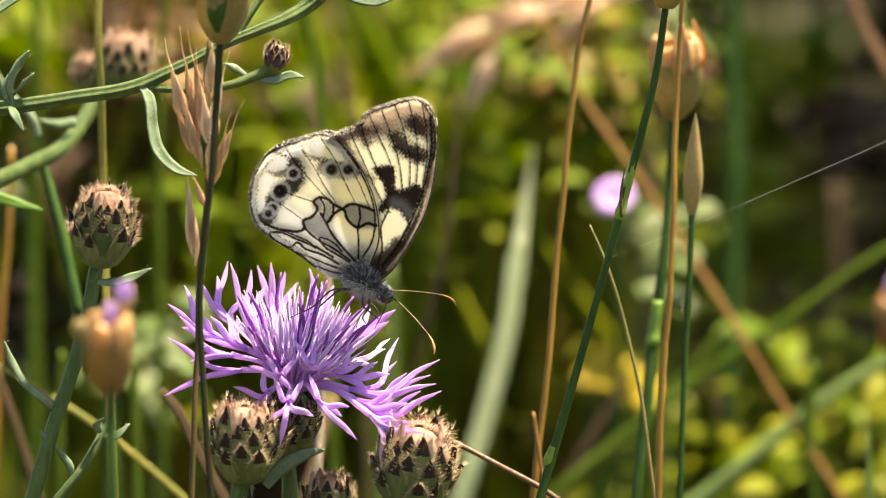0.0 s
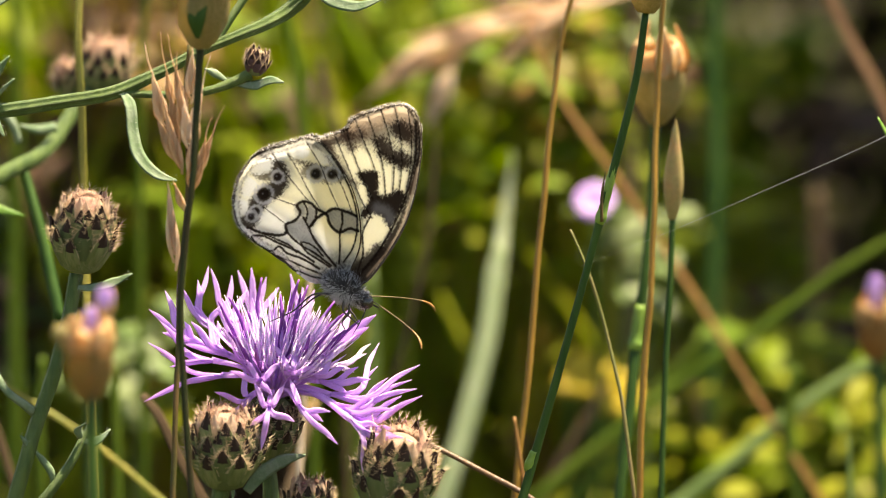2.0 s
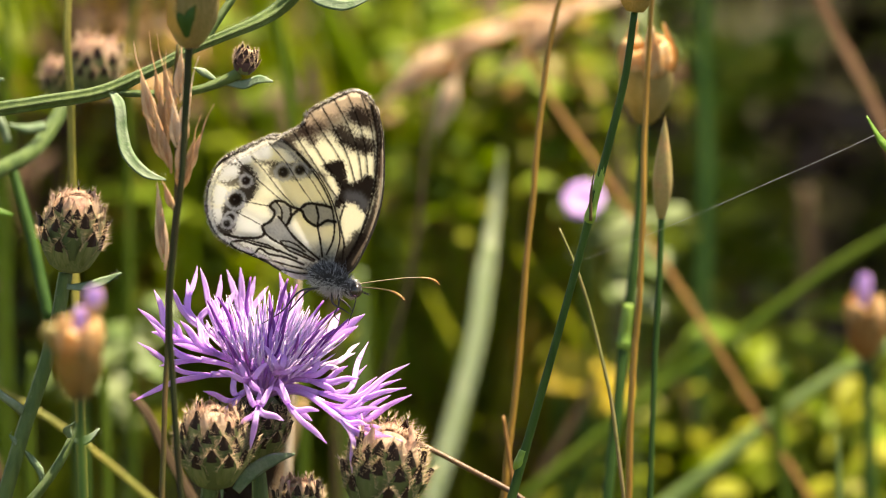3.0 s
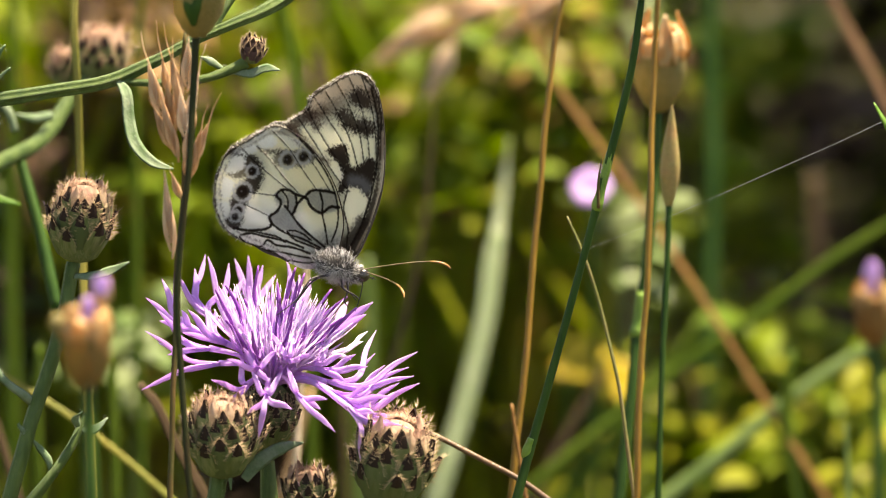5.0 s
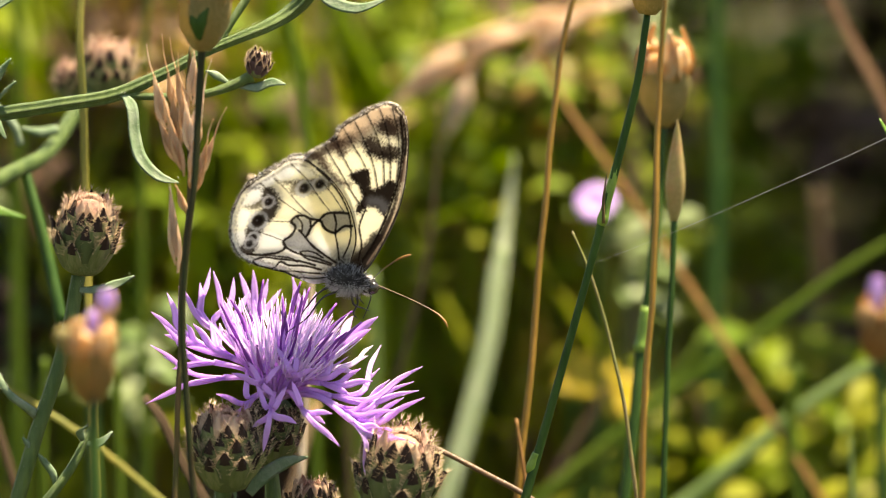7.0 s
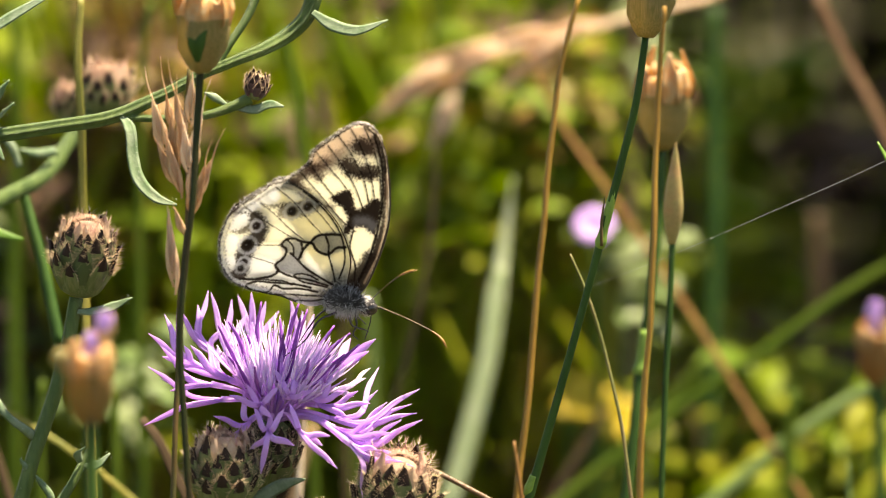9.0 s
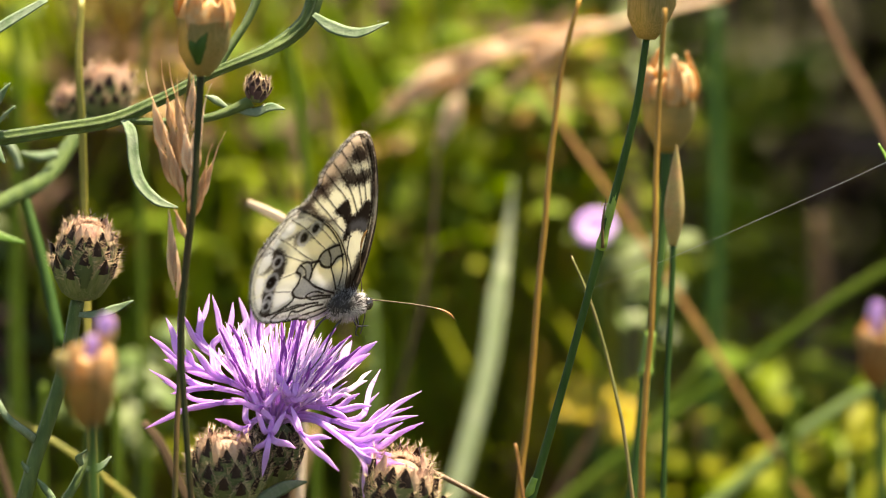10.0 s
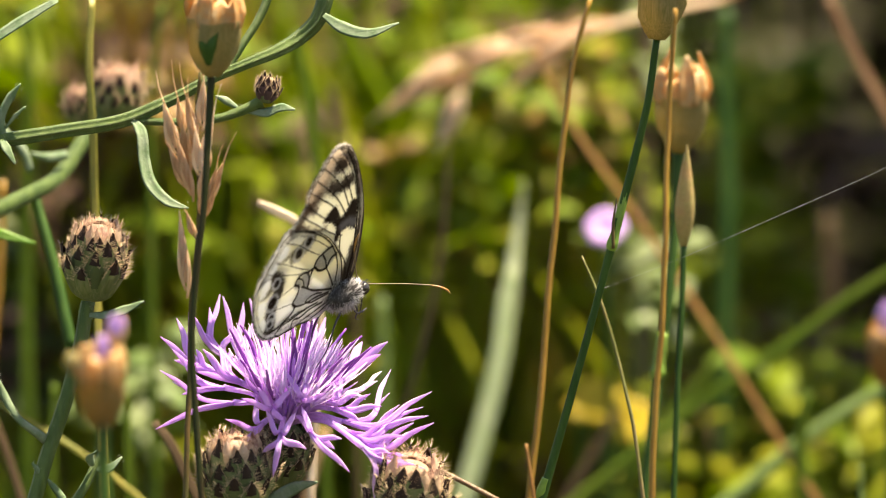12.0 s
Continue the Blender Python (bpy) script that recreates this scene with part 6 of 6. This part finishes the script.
# sprays of leaves that stand out in the blur: place, spread, leaves, leaf size
SPRAYS = {
    "green_spray": (HERB, "bright green leaf sprays in the sun", [
        ((1.9, 320.0, 348.8), 12, 70, 9), ((0.7, 330.0, 357.1), 12, 50, 9), ((26.3, 310.0, 351.3), 12, 70, 9), ((26.5, 320.0, 357.7), 11, 50, 9), ((13.7, 330.0, 353.5), 10, 36, 9), ((-11.0, 320.0, 358.9), 11, 50, 9), ((-89.2, 330.0, 361.9), 12, 60, 10), ((-66.1, 320.0, 360.1), 13, 70, 10), ((-45.3, 330.0, 376.3), 12, 60, 10), ((-54.0, 310.0, 351.3), 12, 60, 9), ((-37.2, 330.0, 357.1), 10, 36, 9), ((-82.2, 322.9, 408.2), 14, 60, 16), ((-64.0, 347.0, 372.3), 16, 125, 16), ((-42.9, 327.9, 379.0), 20, 230, 15), ((-26.8, 350.1, 390.0), 14, 30, 14), ((-9.8, 317.4, 377.2), 22, 165, 15), ((9.1, 345.1, 361.7), 18, 105, 14),
        ((-53.0, 312.7, 350.8), 18, 147, 14), ((-16.8, 307.5, 320.9), 14, 60, 14), ((63.7, 269.5, 336.0), 16, 136, 8), ((76.1, 239.0, 335.8), 20, 229, 10), ((72.4, 448.4, 371.5), 6, 18, 12), ((68.5, 446.4, 359.9), 6, 10, 12), ((67.2, 443.6, 344.6), 8, 12, 14), ((84.1, 451.1, 386.9), 7, 26, 12), ((78.6, 341.0, 338.1), 12, 13, 14), ((4.3, 350.1, 390.0), 10, 15, 14), ((49.3, 248.2, 330.4), 16, 102, 8), ((22.3, 342.2, 345.2), 12, 45, 14), ((-16.2, 276.2, 373.7), 16, 136, 8), ((-2.7, 283.2, 356.3), 16, 136, 8), ((6.4, 297.7, 380.4), 16, 119, 8), ((17.0, 311.5, 343.9), 12, 40, 14), ((-2.8, 322.3, 404.8), 14, 25, 14), ((-36.0, 296.3, 372.5), 16, 136, 8), ((-74.0, 316.4, 371.4), 16, 84, 14), ((66.9, 249.4, 336.9), 14, 68, 7), ((79.1, 249.9, 340.2), 12, 61, 7), ((-88.3, 335.0, 365.9), 12, 80, 13), ((-58.1, 325.0, 365.2), 12, 90, 13), ((-70.4, 330.0, 346.3), 12, 70, 13), ((-51.4, 330.0, 354.7), 10, 60, 13), ((-7.5, 325.0, 379.5), 11, 70, 13), ((-1.6, 320.0, 367.3), 11, 70, 13), ((-9.9, 330.0, 363.1), 10, 60, 13), ((3.1, 330.0, 376.3), 10, 60, 13), ((9.0, 330.0, 354.7), 10, 50, 13), ((16.2, 340.0, 391.5), 10, 40, 13), ((53.6, 350.0, 371.8), 8, 22, 12), ((10.7, 270.0, 415.4), 9, 68, 7), ((24.3, 280.0, 400.4), 9, 68, 7), ((35.8, 290.0, 409.2), 8, 44, 7), ((39.4, 290.0, 381.7), 8, 44, 7), ((7.4, 270.0, 385.0), 9, 68, 7), ((52.4, 330.0, 400.1), 8, 22, 12), ((53.9, 330.0, 364.3), 8, 20, 12), ((76.1, 440.0, 346.5), 7, 22, 12), ((75.0, 440.0, 383.2), 7, 20, 12), ((13.8, 340.0, 396.3), 12, 40, 13), ((26.9, 345.0, 404.0), 10, 30, 13), ((38.5, 350.0, 388.8), 8, 22, 12), ((17.2, 330.0, 379.9), 10, 34, 13), ((34.7, 320.0, 354.1), 9, 24, 12), ((31.6, 300.0, 405.5), 8, 27, 7), ((73.7, 235.0, 333.3), 12, 119, 7), ((65.3, 240.0, 332.7), 10, 85, 7), ((82.9, 235.0, 340.0), 12, 85, 7), ((62.5, 290.0, 345.7), 10, 51, 7), ((34.8, 330.0, 400.1), 8, 14, 12), ((20.7, 330.0, 394.2), 12, 30, 13), ((26.7, 330.0, 375.1), 10, 26, 13), ((10.0, 320.0, 386.2), 12, 40, 13), ((-15.8, 330.0, 375.1), 16, 70, 14)]),
    "yellowing_spray": (YELLOWING, "yellowing sunlit leaf sprays", [
        ((-55.5, 303.0, 410.9), 12, 44, 8), ((-41.7, 330.5, 394.1), 10, 13, 13), ((-65.2, 349.7, 387.7), 10, 18, 14), ((-1.6, 295.4, 367.5), 8, 34, 7), ((-10.1, 351.4, 397.1), 8, 6, 12), ((-80.8, 347.8, 377.0), 9, 22, 13), ((79.1, 248.0, 329.3), 12, 37, 8), ((22.5, 275.0, 405.7), 8, 23, 7), ((28.7, 280.0, 416.3), 8, 20, 7), ((1.8, 280.0, 374.2), 8, 23, 7), ((-7.3, 300.0, 395.1), 9, 23, 7), ((-26.0, 310.0, 378.4), 9, 16, 12), ((-54.3, 280.0, 408.4), 8, 23, 7), ((71.1, 245.0, 329.9), 10, 51, 8), ((43.4, 300.0, 342.6), 8, 17, 7), ((-35.8, 330.0, 387.0), 12, 22, 13)] ),
    "pale_spray": (PALE_LEAF, "pale green leaves catching the light", [
        ((-84.1, 300.0, 350.2), 9, 50, 8), ((-80.8, 310.0, 353.6), 8, 26, 8), ((40.5, 216.9, 382.9), 8, 23, 7), ((43.3, 254.0, 420.9), 8, 13, 7), ((-26.8, 341.4, 340.5), 7, 12, 12), ((-78.8, 300.0, 359.0), 8, 26, 8), ((-59.3, 300.0, 347.3), 8, 26, 8), ((-52.7, 310.0, 367.8), 8, 20, 8), ((-83.9, 310.0, 377.2), 8, 18, 8), ((13.6, 320.0, 366.1), 8, 20, 9), ((-54.6, 193.4, 364.9), 8, 30, 7), ((-2.9, 349.1, 384.1), 7, 6, 12), ((-5.8, 327.3, 375.6), 9, 22, 14), ((-4.6, 329.2, 386.6), 8, 8, 14)]),
    "dead_spray": (TAUPE, "greyish dead leaves in the shade", [
        ((95.9, 448.8, 374.1), 12, 4, 16), ((43.1, 330.9, 396.4), 7, 25, 16), ((-79.8, 313.1, 353.1), 9, 50, 18), ((-33.7, 287.3, 321.7), 8, 54, 11), ((13.9, 339.5, 329.8), 9, 32, 16), ((52.0, 308.3, 325.5), 8, 25, 16), ((-18.0, 402.2, 397.5), 6, 7, 14), ((25.2, 323.3, 410.5), 8, 25, 16), ((-52.3, 333.6, 411.5), 6, 18, 14), ((-58.8, 300.0, 410.2), 9, 68, 8), ((-30.4, 305.0, 394.4), 9, 34, 14), ((-75.0, 300.0, 389.3), 10, 68, 8), ((-85.8, 300.0, 353.2), 9, 71, 8), ((25.3, 320.0, 362.5), 8, 24, 14), ((12.3, 300.0, 334.3), 9, 57, 8), ((30.8, 300.0, 324.9), 9, 51, 8), ((90.6, 430.0, 375.6), 10, 8, 16), ((78.8, 400.0, 334.2), 9, 25, 16), ((-74.7, 330.0, 382.3), 10, 36, 15), ((-65.1, 330.0, 407.2), 10, 36, 15), ((20.9, 330.0, 323.3), 9, 32, 15), ((36.7, 350.0, 375.5), 9, 28, 15), ((-10.0, 350.0, 405.7), 10, 36, 15)]),
}
verts, faces, slots = [], [], []
for slot, (material, label, clumps) in enumerate(SPRAYS.values()):
    for p, spread, count, size in clumps:
        p = Vector(p)
        for k in range(4):
            top = p + Vector((random.gauss(0, spread * 0.5), random.gauss(0, spread * 0.5), random.gauss(0, spread * 0.3)))
            g = Vector((top.x + random.uniform(-20, 20), top.y + random.uniform(-20, 20), -5))
            strip(verts, faces, g, (top - g).normalized(), (top - g).length, 1.2, 0, Vector((1, 0, 0)), 3)
        for k in range(count):
            q = p + Vector((random.gauss(0, spread * 0.6), random.gauss(0, spread), random.gauss(0, spread * 0.6)))
            u = random.uniform(0, 6.283)
            way = Vector((math.cos(u), math.sin(u), random.uniform(-0.6, 0.6))).normalized()
            s = size * random.uniform(0.6, 1.3)
            if k % 2 and spread > 9 and p.x < 45:
                up = Vector((random.gauss(0, 0.22), random.gauss(0, 0.22), 1)).normalized()
                strip(verts, faces, q - up * s * 2, up, s * random.uniform(3, 6), s * random.uniform(0.14, 0.26), 0.1, Vector((random.uniform(0.4, 1), random.uniform(-0.8, 0.8), 0)).normalized(), 4)
                continue
            oval(verts, faces, q, way, Vector((random.uniform(-0.7, 0.7), random.uniform(-1.2, 0.2), 1)), s, s * random.uniform(0.4, 0.7))
        slots.extend([slot] * (len(faces) - len(slots)))
sprays = stuff("leaf_sprays", verts, faces, HERB, "green, yellowing and withered leaf sprays, out of focus", "foliage")
for material in (YELLOWING, PALE_LEAF, TAUPE):
    sprays.data.materials.append(material)
sprays.data.polygons.foreach_set("material_index", slots)

# leaves added out of view, above the picture, only to shade the undergrowth
random.seed(7)
verts, faces = [], []
for k in range(1600):
    x, y = random.uniform(-120, 400), random.uniform(370, 1430)
    if random.random() > (1.0 if x > 153 else 0.06):
        continue
    z = random.uniform(530, 820)
    if k % 3 == 0:
        strip(verts, faces, Vector((x, y + 60, -5)), Vector((0, -60 / z, 1)).normalized(), z, 2.5, 0, Vector((1, 0, 0)), 3)
    u = random.uniform(0, 6.283)
    s = random.uniform(36, 64) if x < 155 else random.uniform(55, 95)
    oval(verts, faces, Vector((x, y, z)), Vector((math.cos(u), math.sin(u), random.uniform(-0.3, 0.2))).normalized(), Vector((0, 0, 1)), s, s * 0.5)
stuff("tall_herbage", verts, faces, HERB, "added leaf canopy above the view, there to shade the undergrowth", "foliage")

# the open meadow on all other sides
verts, faces = [], []
for k in range(6000):
    u, r = random.uniform(0, 6.283), 250 + 3200 * math.sqrt(random.random())
    p = Vector((r * math.cos(u), r * math.sin(u) - 200, -6))
    if abs(p.x) < 150 + 0.14 * max(0, p.y + 800) and p.y > -1100:
        continue
    way = Vector((random.uniform(-0.3, 0.3), random.uniform(-0.3, 0.3), 1)).normalized()
    strip(verts, faces, p, way, random.uniform(120, 330), random.uniform(5, 11), 0.1, way.orthogonal().normalized(), 3)
stuff("open_meadow", verts, faces, GRASS, "grass of the open meadow all round", "grass")


# ---- what moves ----
def motions():
    walk(butterfly, [
        (0, pose(-0.01197, -0.00362, 0.41676, 96.50, 0.77, 2.88)),
        (0.5, pose(-0.01193, -0.00362, 0.41673, 95.52, 1.36, 3.54)),
        (1, pose(-0.01194, -0.00360, 0.41675, 95.54, 1.91, 4.00)),
        (1.5, pose(-0.01198, -0.00359, 0.41672, 95.42, 2.34, 4.25)),
        (2, pose(-0.01205, -0.00357, 0.41671, 95.47, 2.64, 6.70)),
        (2.5, pose(-0.01223, -0.00345, 0.41728, 96.72, -6.86, 1.87)),
        (4.3, pose(-0.01298, -0.00329, 0.41804, 95.85, -4.79, 3.00)),
        (4.5, pose(-0.01290, -0.00328, 0.41814, 94.24, -12.05, 11.46)),
        (5, pose(-0.01279, -0.00337, 0.41786, 89.15, -7.89, 18.82)),
        (5.5, pose(-0.01155, -0.00366, 0.41639, 96.78, -0.18, -0.13)),
        (6, pose(-0.01185, -0.00354, 0.41708, 102.58, -7.25, 1.39)),
        (6.5, pose(-0.01222, -0.00321, 0.41882, 104.40, -16.67, 15.38)),
        (7, pose(-0.01199, -0.00336, 0.41796, 109.16, -11.86, 18.49)),
        (7.2, pose(-0.01148, -0.00333, 0.41812, 106.88, -10.55, 16.16)),
        (8.8, pose(-0.01124, -0.00364, 0.41619, 110.70, 8.21, 19.74)),
        (9, pose(-0.01206, -0.00331, 0.41807, 108.26, -14.77, 13.10)),
        (9.5, pose(-0.01342, -0.00327, 0.41822, 112.30, -32.40, 35.79)),
        (10, pose(-0.01233, -0.00337, 0.41772, 110.32, -27.71, 39.48)),
        (10.5, pose(-0.01268, -0.00340, 0.41769, 111.03, -23.79, 39.81)),
        (11, pose(-0.01391, -0.00324, 0.41872, 112.44, -40.56, 40.15)),
        (11.5, pose(-0.01324, -0.00326, 0.41859, 117.23, -35.67, 41.35)),
        (12, pose(-0.01426, -0.00319, 0.41895, 116.28, -40.12, 39.83)),
    ])
    turns = [
        (0, pose(0, 0, 0, 0, 0, 1.16)), (0.5, pose(0, 0, 0, 0, 0, 1.10)), (1, pose(0, 0, 0, 0, 0, 0.88)),
        (1.5, pose(0, 0, 0, 0, 0, 1.52)), (2, pose(0, 0, 0, 0, 0, 1.24)), (2.5, pose(0, 0, 0, 0, 0, 2.69)),
        (4.3, pose(0, 0, 0, 0, 0, -0.53)), (4.5, pose(0, 0, 0, 0, 0, 2.43)), (5, pose(0, 0, 0, 0, 0, 1.21)),
        (5.5, pose(0, 0, 0, 0, 0, 2.69)), (6, pose(0, 0, 0, 0, 0, 0.36)), (6.5, pose(0, 0, 0, 0, 0, -1.84)),
        (7, pose(0, 0, 0, 0, 0, -2.38)), (7.2, pose(0, 0, 0, 0, 0, -4.20)), (8.8, pose(0, 0, 0, 0, 0, -0.07)),
        (9, pose(0, 0, 0, 0, 0, 1.45)), (9.5, pose(0, 0, 0, 0, 0, -1.29)), (10, pose(0, 0, 0, 0, 0, -0.28)),
        (10.5, pose(0, 0, 0, 0, 0, -1.15)), (11, pose(0, 0, 0, 0, 0, -0.51)), (11.5, pose(0, 0, 0, 0, 0, -0.01)),
        (12, pose(0, 0, 0, 0, 0, 0.72)),
    ]
    for wing, rest in fore_wings:
        walk(wing, [(t, rest @ turn) for t, turn in turns])
    # the jointed stem sways with the wind, and the nodding ear swings
    foot = FOOT[pink_d] * MM
    walk(pink_d, [(t, pose(foot.x, foot.y, foot.z, 0, a, 0)) for t, a in (
        (0, 0), (1, 0.012), (2, 0.04), (2.5, 0.02), (4.5, 0.04), (5, 0.15), (5.5, 0.14), (6, 0.15), (6.5, 0.19), (7, 0.13),
        (9, 0.16), (9.5, 0.13), (10, 0.25), (10.5, 0.15), (11, 0.29), (11.5, 0.20), (12, 0.29))])
    foot = FOOT[nodding] * MM
    walk(nodding, [(t, pose(foot.x, foot.y, foot.z, 0, a, 0)) for t, a in (
        (0, 0), (0.7, -0.45), (1.5, -0.80), (2, -0.6), (2.5, -0.38), (4.5, -0.3), (5.5, -0.48), (6, -0.3), (6.5, -0.18), (7, -0.3), (9, -0.5), (9.5, -0.58), (10, -0.4), (10.5, -0.25), (11.2, -0.45), (12, -0.54))])
    base = (ear_base - FOOT[nodding]) * MM
    walk(ear, [(t, pose(base.x, base.y, base.z, 0, a, 0)) for t, a in (
        (0, 0), (0.7, 1.5), (1.5, 2.0), (2, -1.0), (2.5, -4.0), (4.5, -1.0), (5.5, 2.8), (6, -1.5), (6.5, -5.0), (7, -3.5), (9, -1.0), (9.5, 0.0), (10, -1.0), (10.5, -1.8), (11.2, -0.8), (12, 0.2))])
    walk(antennae[0], [(t, pose(0.00410, -0.00230, 0.00010, 0, a, b)) for t, a, b in (
        (0, 32.0, -15.5), (1.5, 31.5, -14.5), (2.5, 24.0, -8.5), (4.5, -3.5, -5.0), (5, -14.0, -1.5), (5.5, -20.0, 11.0), (6, -21.5, 16.0), (6.5, -43.0, 64.5), (7, -46.0, 78.0), (9, -41.5, 62.0), (9.5, -20.0, 92.0), (10, -7.0, 89.5), (10.5, -28.0, 112.0), (11, -16.0, 92.5), (11.5, -9.0, 97.0), (12, -10.5, 93.0))])
    walk(antennae[1], [(t, pose(0.00415, -0.00250, 0.00110, 0, a, b)) for t, a, b in (
        (0, -48.0, -35.5), (1.5, -49.0, -35.0), (2.5, -57.0, 2.0), (4.5, -76.0, 37.0), (5, -80.5, -18.0), (5.5, -64.5, -8.5), (6, -57.5, -14.0), (6.5, -48.5, -14.5), (7, -50.5, -19.0), (9, -46.0, -23.5), (9.5, -48.0, -15.0), (10, -53.5, -15.0), (10.5, -55.0, -16.5), (11, -52.0, -14.5), (11.5, -53.0, -10.5), (12, -48.5, -22.5))])


motions()
